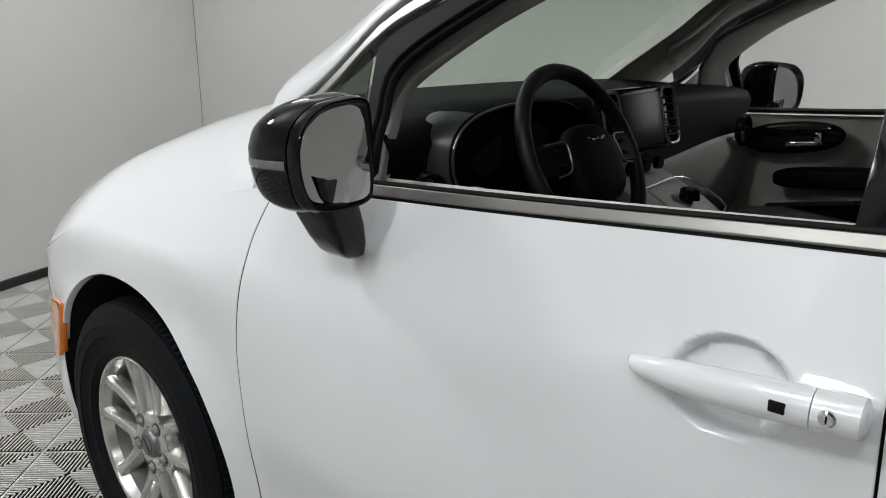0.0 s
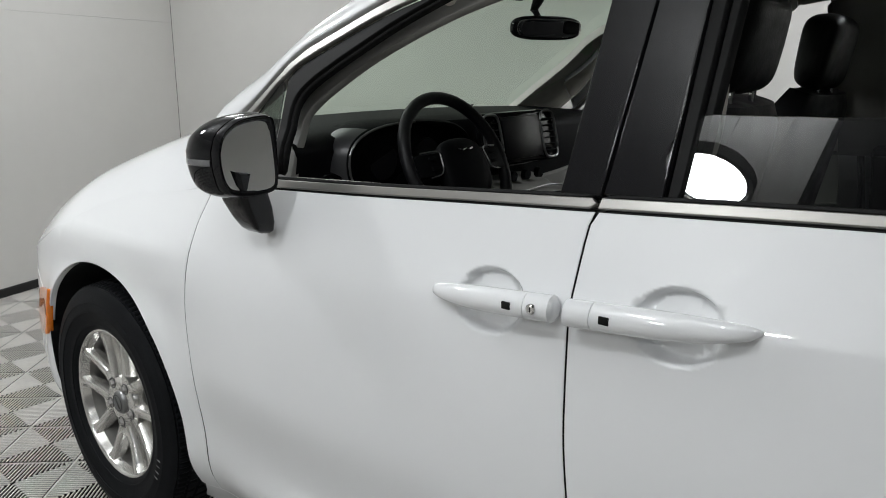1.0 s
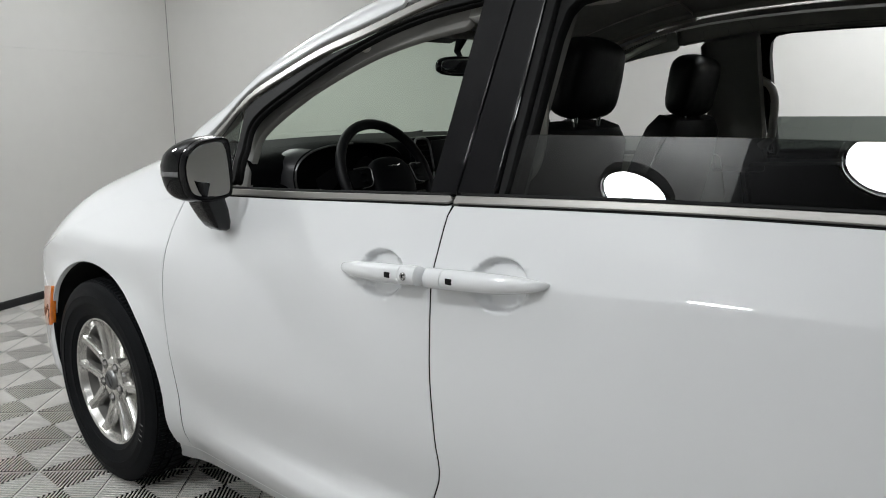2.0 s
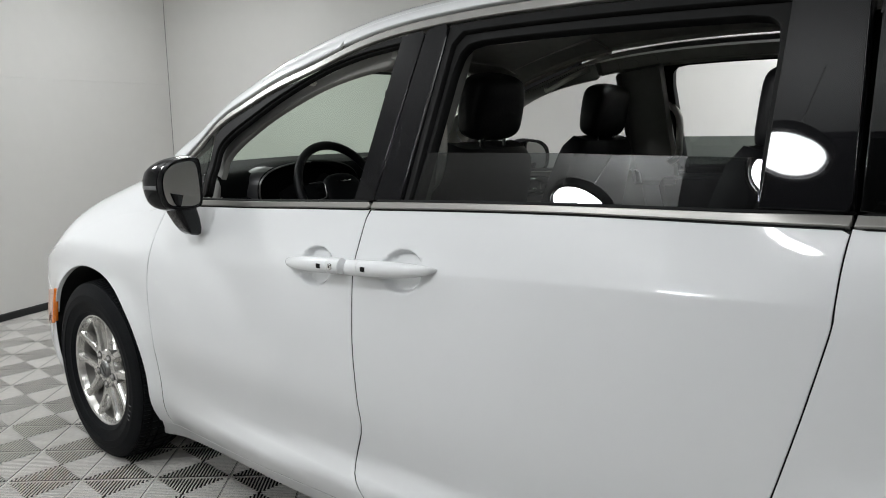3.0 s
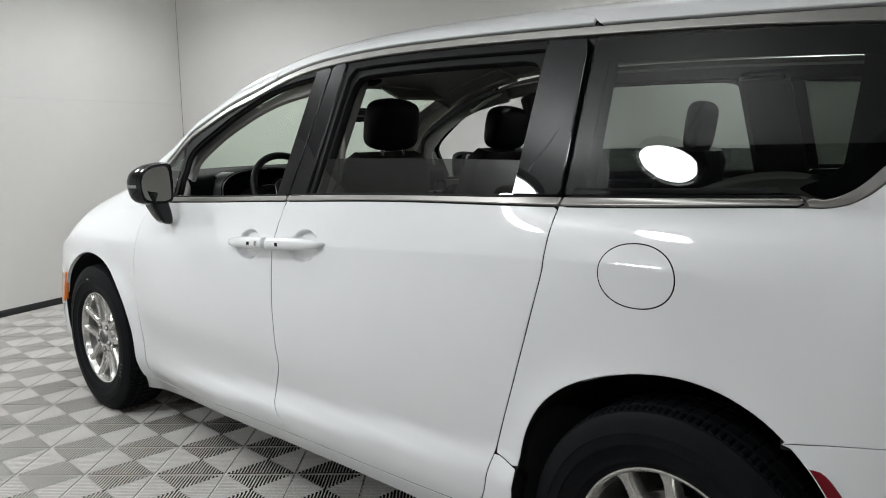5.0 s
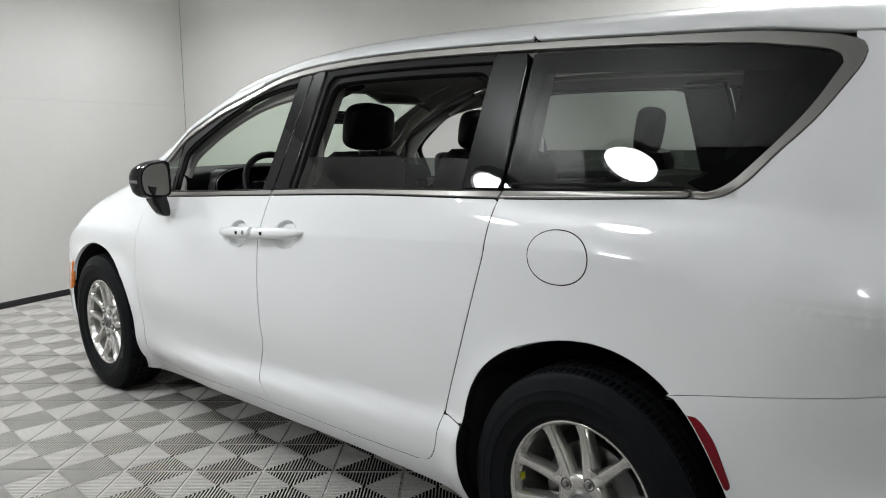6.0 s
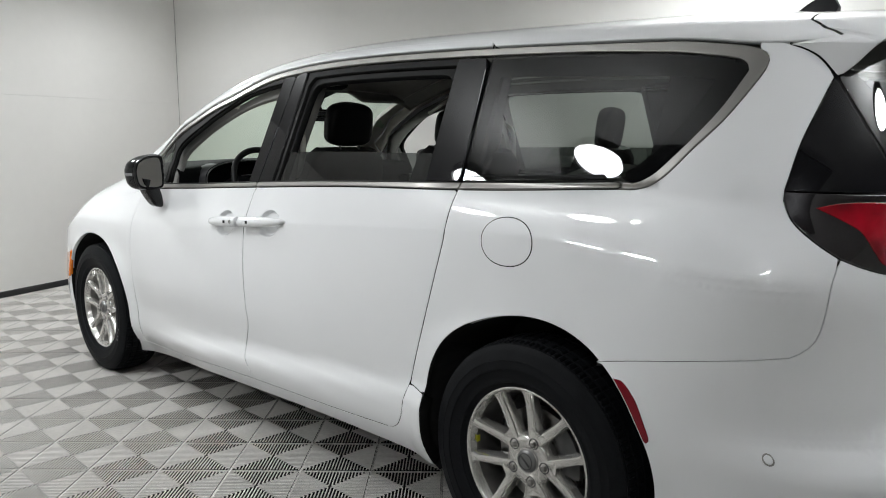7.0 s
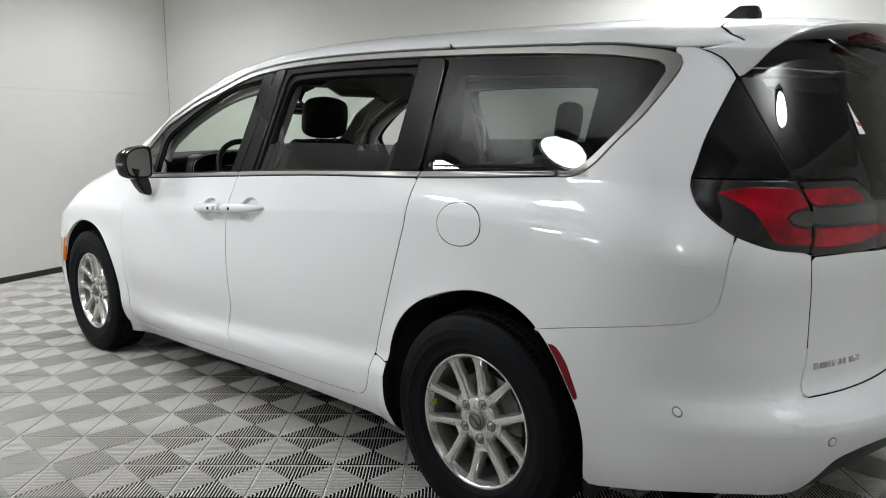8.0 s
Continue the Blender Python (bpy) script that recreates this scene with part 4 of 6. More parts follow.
def ws_edge(n=14):
    return smooth_line([(0, 0.03), (-0.45, -0.03), (-0.75, -0.21), (-0.84, -0.46), (-0.862, -0.68), (-0.87, -0.90), (-0.86, -1.20), (-0.80, -1.42), (-0.5, -1.47), (0, -1.49)], n // 2)


we = ws_edge()
o = we + [(-a, b) for a, b in we[::-1]][1:-1]
frit = [q for q in we if q[1] > -0.12]
inset = [(a * 0.95, b - 0.09) for a, b in frit]
half = frit + inset[::-1]
roof_panel("windscreen_border", half + [(-a, b) for a, b in inset] + [(-a, b) for a, b in frit[::-1]], SATIN_BLACK, off=-0.010, depth=0.003, label="black printed border of the windscreen")
pane = roof_panel("windscreen", o, CLEAR, off=-0.006, depth=0.006, step=0.05, label="green tinted windscreen")
pane.visible_shadow = False
R1 = 0.9985
wt = [q for q in we if q[1] < -0.45]
CANT = 0.958
cant = smooth_line([(-R1, -1.235), (-0.985, -1.232), (-0.968, -1.262), (-CANT, -1.33)], 5) + [(-CANT, y) for y in np.linspace(-1.40, -2.58, 30)] + smooth_line([(-CANT, -2.60), (-0.961, -2.655), (-0.972, -2.680), (-R1, -2.686)], 5)
for s in (1, -1):
    panel("cantrail", [(q[0], q[1]) for q in cant] + [(-R1, y) for y in np.linspace(-2.66, -1.26, 36)], PAINT, van, roof, s, depth=0.02, step=0.03, gap=0.0014, edge=0.015, dark=lambda a, b: a > -0.995, label="white cantrail over the sliding door")
    # Black strip under the roof joint, in place of the shade inside it.
    q = resample(cant, 0.012)
    panel("roof_joint_shade", [(a - 0.006, b + 0.004) for a, b in q] + [(a + 0.006, b - 0.004) for a, b in q[::-1]], SEAL_AND_SHADE, van, roof, s, off=-0.008, depth=0.003, gap=0.0, edge=0.02)
o = [(-R1, -0.44)] + [(-R1, y) for y in np.linspace(-0.5, -1.2, 14)] + cant + [(-R1, y) for y in np.linspace(-2.72, -3.80, 20)] + [(-0.95, -3.745), (-0.85, -3.692), (-0.7, -3.675), (0, -3.66), (0.7, -3.675), (0.85, -3.692), (0.95, -3.745)] + [(R1, y) for y in np.linspace(-3.80, -2.72, 20)] + [(-a, b) for a, b in cant[::-1]] + [(R1, y) for y in np.linspace(-1.2, -0.5, 14)] + [(R1, -0.44), (0.90, -0.44)] + [(-a, b) for a, b in wt] + wt[::-1][1:] + [(-0.90, -0.44)]
roof_panel("roof", o, PAINT, depth=0.03, step=0.045, gap=0.0004, label="white roof with slim front pillars")

# ---- wheels ----
def tyre_bm():
    bm = bmesh.new()
    R, W = 0.3692, 0.116
    prof = [(-0.088, 0.222), (-0.100, 0.232), (-0.1045, 0.243), (-0.1065, 0.244), (-0.1075, 0.247), (-0.1070, 0.250), (-0.110, 0.262), (-0.1150, 0.284), (-0.1170, 0.2845), (-0.1175, 0.287), (-0.1165, 0.292), (-0.1155, 0.312), (-0.1165, 0.3125), (-0.1145, 0.318), (-0.108, 0.336), (-0.104, 0.347), (-0.097, 0.3555)]
    outer = [(x, r) for x, r in prof]
    tread = []
    for a, b in ((-0.092, -0.066), (-0.058, -0.034), (-0.026, 0.026), (0.034, 0.058), (0.066, 0.092)):
        crown = lambda x: R - 0.008 * (abs(x) / 0.092)**2
        tread += [(a, crown(a) - 0.0075), (a + 0.001, crown(a)), (b - 0.001, crown(b)), (b, crown(b) - 0.0075)]
    full = outer + tread + [(-x, r) for x, r in outer[::-1]]
    lathe(bm, full, 360)
    # shoulder sipes: pull thin slices of the outer ribs in
    for v in bm.verts:
        x, a = v.co.x, math.atan2(v.co.z, v.co.y)
        r = math.hypot(v.co.y, v.co.z)
        k = int(round(a / (2 * math.pi) * 360)) % 360
        if r > 0.3565 and abs(x) > 0.06 and k % 3 == 0:
            f = (r - 0.0055) / r
            v.co.y *= f
            v.co.z *= f
        elif r > 0.36 and abs(x) < 0.06 and k % 6 == 0:
            f = (r - 0.004) / r
            v.co.y *= f
            v.co.z *= f
    return bm


def spoke_line(a0, a1, r0, r1, w0, w1, x0, x1, n=10):
    """Sections of one spoke from the hub to the rim; a turn in degrees, r radius, w width, x how far out the face lies."""
    rows = []
    p0, p1 = (Vector((0, math.cos(radians(a)), math.sin(radians(a)))) * r for a, r in ((a0, r0), (a1, r1)))
    for i in range(n + 1):
        t = i / n
        c = p0.lerp(p1, t)
        d = (p1 - p0).normalized()
        s = Vector((0, -d.z, d.y))
        w = w0 + (w1 - w0) * t**0.7 + 0.016 * max(0, (t - 0.80) / 0.20)**2
        x = x0 + (x1 - x0) * t**1.5 + 0.004 * math.sin(math.pi * t)
        h = 0.040 - 0.010 * t
        rows.append([c + s * q + Vector((x + e, 0, 0)) for q, e in ((-w / 2 - 0.005, h), (-w / 2 - 0.001, 0.008), (-w / 2 + 0.0035, 0.001), (-w / 2 + 0.006, 0.0), (w / 2 - 0.006, 0.0), (w / 2 - 0.0035, 0.001), (w / 2 + 0.001, 0.008), (w / 2 + 0.005, h))])
    return rows


def wheel(name, label, y, s, turn, parent):
    """A wheel with its face outwards; s = 1 is the driver's side (face towards -x)."""
    w = new(name)
    w.parent = parent
    w.matrix_local = pose(-0.862 * s, y, WHEEL_Z, 0, 0, 0 if s > 0 else 180)
    w["label"] = label
    rot = Matrix.Rotation(radians(turn), 4, "X")
    part("tyre", tyre_bm(), TYRE, w, "black road tyre with ribbed tread", sharp=0.5)
    bm = bmesh.new()
    lathe(bm, [(-0.089, 0.2175), (-0.0945, 0.2205), (-0.096, 0.2255), (-0.094, 0.2300), (-0.086, 0.2325), (-0.078, 0.228), (-0.072, 0.2185)], 120)
    lathe(bm, [(-0.089, 0.2175), (-0.082, 0.2145), (-0.068, 0.209)], 120)
    part("rim", bm, ALLOY, w, "silver alloy rim", sharp=0.9)
    bm = bmesh.new()
    lathe(bm, [(-0.068, 0.209), (-0.055, 0.206), (-0.01, 0.196), (0.05, 0.194), (0.088, 0.205)], 120)
    part("barrel", bm, BARREL, w, sharp=0.9)
    for k in range(5):
        c = 72 * k + 162 + turn
        for d in (-1, 1):
            bm = bmesh.new()
            loft(bm, spoke_line(c - 1 + 5 * d, c - 1 + 20.7 * d, 0.064, 0.2175, 0.036, 0.0245, -0.0755, -0.0885, 14), cap=True)
            part("spoke", bm, ALLOY, w, sharp=0.5)
        bm = bmesh.new()
        loft(bm, spoke_line(c, c, 0.030, 0.105, 0.056, 0.046, -0.0750, -0.0755, 5), cap=True)
        part("spoke_root", bm, ALLOY, w, sharp=0.5)
        bm = bmesh.new()
        loft(bm, spoke_line(c + 36, c + 36, 0.030, 0.076, 0.056, 0.050, -0.0735, -0.0700, 5), cap=True)
        part("spoke_bridge", bm, ALLOY, w, sharp=0.5)
    bm = bmesh.new()
    lathe(bm, [(-0.0735, 0.036), (-0.0755, 0.040), (-0.0760, 0.062), (-0.074, 0.0720), (-0.066, 0.079), (-0.02, 0.085)], 60)
    part("hub", bm, ALLOY, w, sharp=0.9)
    bm = bmesh.new()
    lathe(bm, [(-0.0735, 0.036), (-0.080, 0.034), (-0.0835, 0.029), (-0.0845, 0.015), (-0.0845, 0.0)], 48)
    cap = part("centre_cap", bm, SILVER_TRIM, w, "silver centre cap with an embossed bar", sharp=0.9)
    bm = bmesh.new()
    box(bm, (0.002, 0.007, 0.040), rot @ pose(-0.0852, 0, 0), 0.0008)
    lathe(bm, [(-0.0845, 0.026), (-0.0856, 0.0255), (-0.0856, 0.0235), (-0.0845, 0.023)], 40)
    part("cap_bar", bm, DARK_METAL, cap)
    for k in range(5):
        a = radians(72 * k + 126 + 36 + turn)
        at = pose(0, 0.0635 * math.cos(a), 0.0635 * math.sin(a))
        bm = bmesh.new()
        lathe(bm, [(-0.0758, 0.0175), (-0.0775, 0.0160), (-0.0768, 0.0145), (-0.066, 0.0138), (-0.060, 0.0)], 20, at)
        part("nut_well", bm, DARK_METAL, w)
        bm = bmesh.new()
        lathe(bm, [(-0.055, 0.0108), (-0.078, 0.0108), (-0.084, 0.008), (-0.086, 0.0)], 6, at)
        part("lug_nut", bm, ROTOR, w, sharp=0.3)
    bm = bmesh.new()
    lathe(bm, [(-0.012, 0.06), (-0.020, 0.075), (-0.020, 0.150), (0.006, 0.150), (0.006, 0.06)], 72)
    part("brake_disc", bm, ROTOR, w, sharp=0.5)
    bm = bmesh.new()
    a0 = 20 if s > 0 else 160
    rows = []
    for i in range(13):
        a = radians(a0 - 28 + 56 * i / 12)
        c = Vector((0, -math.cos(a), math.sin(a)))
        rows.append([c * r + Vector((x, 0, 0)) for x, r in ((-0.045, 0.105), (-0.050, 0.12), (-0.050, 0.15), (-0.042, 0.165), (0.02, 0.168), (0.02, 0.10))])
    loft(bm, rows, True, True)
    part("brake_caliper", bm, DARK_METAL, w, sharp=0.5)
    bm = bmesh.new()
    lathe(bm, [(0.03, 0.0), (0.03, 0.192)], 40)
    part("dust_shield", bm, UNDER, w)
    return w


front_wheel = wheel("front_wheel", "silver ten-spoke alloy wheel turned straight ahead", 0.0, 1, -35, van)
rear_wheel = wheel("rear_wheel", "silver ten-spoke alloy wheel with a yellow balance sticker", AXLE_R, 1, -50, van)
wheel("front_wheel", "silver ten-spoke alloy wheel turned straight ahead", 0.0, -1, 30, van)
wheel("rear_wheel", "silver ten-spoke alloy wheel", AXLE_R, -1, 50, van)


def wheel_house(yc, arch, s):
    """The dark liner behind a wheel arch, and its turned lip."""
    cu, cz, a, b, *swell = arch
    rows = []
    for d in np.linspace(-20, 200, 40):
        u, z = arch_point(cu, cz, a - 0.001, b - 0.001, *swell, d)
        z = max(0.17, z)
        lip = skin(u, z)
        u3, z3 = arch_point(cu, cz, a + 0.01, b, *swell, d)
        z3 = max(0.15, z3)
        row = [(lip[0] + 0.004, lip[1], lip[2]), (lip[0] + 0.012, -u3, z3), (lip[0] + 0.05, -u3, z3), (-0.56, -u3, z3), (-0.54, yc, cz - 0.1)]
        rows.append([(p[0] * s, p[1], p[2]) for p in row])
    bm = bmesh.new()
    loft(bm, rows)
    return part("wheel_house", bm, LINER, van, "black felt wheel arch liner", sharp=0.6)


for s in (1, -1):
    wheel_house(0.0, ARCH_F, s)
    wheel_house(AXLE_R, ARCH_R, s)
# dark underside
bm = bmesh.new()
rows = []
for y in np.linspace(0.75, -3.75, 20):
    w = 0.84 if not (abs(y) < 0.45 or abs(y - AXLE_R) < 0.45) else 0.56
    rows.append([(-w, y, 0.24), (-w + 0.06, y, 0.19), (0, y, 0.185), (w - 0.06, y, 0.19), (w, y, 0.24)])
loft(bm, rows)
part("underbody", bm, UNDER, van, "black underbody")

# ---- bonnet, spoiler, mirrors, handles and small outside parts ----
HOOD_MID = spline((-0.4, -0.3, -0.1, 0.2, 0.5, 0.8, 0.9), (1.155, 1.190, 1.188, 1.102, 1.010, 0.917, 0.868))
_us = np.linspace(-1.7, 0.5, 400)
_hy = np.linspace(-0.5, 0.9, 60)
_hx = []
for _y in _hy:
    _p = skin(_us, np.full_like(_us, float(FENDER_TOP(min(max(-_y, -0.62), 0.5)))))
    _k = np.argmin(np.abs(_p[:, 1] - _y) + (_p[:, 0] > -0.2) * 9)
    _hx.append(-_p[_k, 0])
HOOD_X = spline(_hy[::4], np.array(_hx)[::4])


def bonnet(f, y):
    f, y = np.broadcast_arrays(np.asarray(f, float), np.asarray(y, float))
    ze = FENDER_TOP(np.clip(-y, -0.62, 0.5)) + 0.0008
    a = np.clip(np.abs(f), 0, 1)
    return np.stack([f * HOOD_X(y), y, ze + (HOOD_MID(y) - ze) * (1 - a**6.5)], -1)


o = [(-0.9995, y) for y in np.linspace(-0.42, 0.80, 30)] + [(-0.7, 0.86), (0, 0.88), (0.7, 0.86)] + [(0.9995, y) for y in np.linspace(0.80, -0.42, 30)] + [(0.75, -0.22), (0.4, -0.06), (0, 0.0), (-0.4, -0.06), (-0.75, -0.22)]
panel("bonnet", o, PAINT, van, bonnet, 1, depth=0.02, step=0.028, gap=0.0003, dark=lambda a, b: False, label="white bonnet")
o = smooth_line([(-0.80, -0.265), (-0.75, -0.235), (-0.4, -0.075), (0, -0.015), (0.4, -0.075), (0.75, -0.235), (0.80, -0.265)]) + smooth_line([(0.80, -0.36), (0.75, -0.33), (0.4, -0.15), (0, -0.08), (-0.4, -0.15), (-0.75, -0.33), (-0.80, -0.36)])
panel("cowl", o, SATIN_BLACK, van, bonnet, 1, off=-0.012, depth=0.02, label="black cowl under the windscreen")

# spoiler over the rear window: from the roof seam to a lip
def spoiler():
    bm = bmesh.new()
    rows = []
    n = 120
    gap_line = smooth_line(GATE_GAP[:4], 8)
    tip = skin(3.941 + 0.006, 1.47)
    lips = np.array(smooth_line([(0, -4.04, 1.632), (0.3, -4.022, 1.627), (0.54, -3.955, 1.602), (0.640, -3.888, 1.553), (abs(tip[0]) - 0.004, tip[1] - 0.012, 1.474)], 10))
    for i in range(-n, n + 1):
        f = i / n
        a, s = abs(f), (1 if f >= 0 else -1)
        if a < 0.8:
            front = roof(np.array(a / 0.8 * 0.9985), np.array(np.interp(a / 0.8, (0, 0.7, 0.85, 0.95, 1), (-3.666, -3.681, -3.698, -3.751, -3.806))))
        else:
            k = (a - 0.8) / 0.2 * (len(gap_line) - 1)
            k0 = min(int(k), len(gap_line) - 2)
            u, z = np.array(gap_line[k0]) * (1 - k + k0) + np.array(gap_line[k0 + 1]) * (k - k0)
            front = skin(u + 0.006, z) * (-1, 1, 1)
        k = a * (len(lips) - 1)
        k0 = min(int(k), len(lips) - 2)
        lip = lips[k0] * (1 - k + k0) + lips[k0 + 1] * (k - k0)
        size = np.linalg.norm(lip - front)
        row = []
        for j in range(9):
            t = j / 8
            p = front * (1 - t) + lip * t
            p[2] += 0.02 * size * math.sin(math.pi * t)
            row.append(p)
        w = min(1.0, size / 0.12)
        row.append(lip + (-0.001, -0.003 * w, -0.006 * w))
        row.append(lip + (-0.004, 0.004 * w, -0.013 * w))
        row.append(lip * (1 - 0.02 * w, 1, 1) + (0, 0.05 * w, -0.022 * w))
        row.append(lip * (1 - 0.05 * w, 1, 1) + (0, 0.12 * w, -0.038 * w))
        rows.append([tuple(p * (s, 1, 1)) for p in row])
    loft(bm, rows)
    return part("roof_spoiler", bm, PAINT, van, "white roof spoiler over the rear window", sharp=0.9)


spo = spoiler()
bm = bmesh.new()
box(bm, (0.24, 0.05, 0.02), pose(-0.10, -3.955, 1.600, -12), 0.006)
part("brake_lamp", bm, RED_LENS, spo, "red high brake lamp")

# roof aerial
bm = bmesh.new()
rows = []
for i in range(13):
    t = i / 12
    y = -3.41 - 0.155 * t
    h = 0.064 * min(1, (t / 0.55))**0.8 * (1 if t < 0.93 else (1 - (t - 0.93) / 0.07 * 0.35))
    w = 0.030 * math.sin(math.pi * min(0.5, 0.14 + 0.5 * t)) * (1 if t < 0.9 else 0.8)
    z0 = float(CENTRE(y)) - 0.006
    rows.append([(-w, y, z0), (-w * 0.92, y - 0.003, z0 + h * 0.45), (-w * 0.45, y - 0.008, z0 + h), (w * 0.45, y - 0.008, z0 + h), (w * 0.92, y - 0.003, z0 + h * 0.45), (w, y, z0)])
loft(bm, rows, True, True)
part("roof_aerial", bm, SATIN_BLACK, van, "black shark-fin aerial")


def mirror(s):
    """Door mirror: cap, frame, glass, indicator strip and foot."""
    turn, ahead = (0.0, 0.0) if s > 0 else (0.38, 0.055)
    face = np.array(smooth_line([(-1.085, 1.180), (-1.072, 1.215), (-1.035, 1.243), (-0.985, 1.253), (-0.953, 1.252), (-0.940, 1.236), (-0.936, 1.17), (-0.938, 1.106), (-0.950, 1.086), (-0.99, 1.079), (-1.040, 1.081), (-1.070, 1.098), (-1.083, 1.14), (-1.085, 1.180)], 5)[:-1])
    cx, cz = -1.005, 1.168

    def ring(y, out=1.0, ins=1.0, k=1.0, lean=0.05, tilt=0.0, dz=0.0):
        """out and ins stretch the outer and the inner half, k the height."""
        return [((cx + 0.012 + (x - cx) * 0.93 * (out if x < cx else ins)) * s, y + ahead + (turn - lean) * (x - cx) - tilt * (z - cz), cz - 0.005 + dz + (z - cz) * k * 0.95) for x, z in face]

    shell = ((-0.799, 1.06, 1.0, 1.015), (-0.788, 1.11, 1.0, 1.04), (-0.770, 1.18, 1.0, 1.05), (-0.750, 1.22, 0.99, 1.03), (-0.732, 1.20, 0.95, 0.98), (-0.715, 1.11, 0.88, 0.90), (-0.700, 0.98, 0.74, 0.76), (-0.690, 0.62, 0.52, 0.54), (-0.686, 0.2, 0.15, 0.15))
    m = new("door_mirror")
    m.parent = van
    m["label"] = "gloss black door mirror with a clear indicator strip"
    bm = bmesh.new()
    loft(bm, [ring(y, a, b, k) for y, a, b, k in shell], True)
    bm.faces.new([v for v in list(bm.verts)[-len(face):]])
    part("cap", bm, GLOSS_BLACK, m, sharp=1.2)
    bm = bmesh.new()
    loft(bm, [ring(-0.801, 1.0, 0.98, 0.98), ring(-0.802, 1.05, 1.0, 1.012), ring(-0.812, 1.03, 1.0, 1.010), ring(-0.820, 0.98, 0.975, 0.98), ring(-0.820, 0.93, 0.88, 0.92), ring(-0.815, 0.87, 0.77, 0.85), ring(-0.800, 0.85, 0.75, 0.83)], True)
    part("frame", bm, GLOSS_BLACK, m, sharp=1.0)
    bm = bmesh.new()
    bm.faces.new([bm.verts.new(p) for p in ring(-0.806, 0.89, 0.79, 0.87, lean=0.27 if s > 0 else 0.05, tilt=-0.08)])
    part("mirror_glass", bm, MIRROR, m, "mirror glass")
    bm = bmesh.new()
    rows = []
    ys, outs = [q[0] for q in shell], [q[1] for q in shell]
    for y in np.linspace(-0.797, -0.712, 14):
        x = cx + 0.012 + (-1.085 - cx) * 0.93 * np.interp(y, ys, outs)
        yy = y + ahead + (turn - 0.05) * (x - cx)
        rows.append([((x + dx) * s, yy, z) for z, dx in ((1.144, 0.002), (1.148, -0.001), (1.157, -0.001), (1.161, 0.002))])
    loft(bm, rows)
    part("indicator", bm, CLEAR_LENS, m, "clear indicator strip")
    bm = bmesh.new()
    rows = []
    for x, z, w, d in ((-0.990, 1.125, 0.042, 0.046), (-0.984, 1.095, 0.042, 0.046), (-0.971, 1.055, 0.041, 0.045), (-0.958, 1.02, 0.034, 0.040), (-0.950, 0.998, 0.025, 0.033), (-0.947, 0.990, 0.015, 0.022)):
        rows.append([((x + w * math.copysign(abs(math.cos(a))**0.45, math.cos(a))) * s, ahead - 0.765 + d * math.copysign(abs(math.sin(a))**0.45, math.sin(a)), z - 0.25 * w * math.cos(a)) for a in (2 * math.pi * i / 28 for i in range(28))])
    loft(bm, rows, True, True)
    part("foot", bm, GLOSS_BLACK, m, sharp=0.7)
    return m


mirror(1)
mirror(-1)


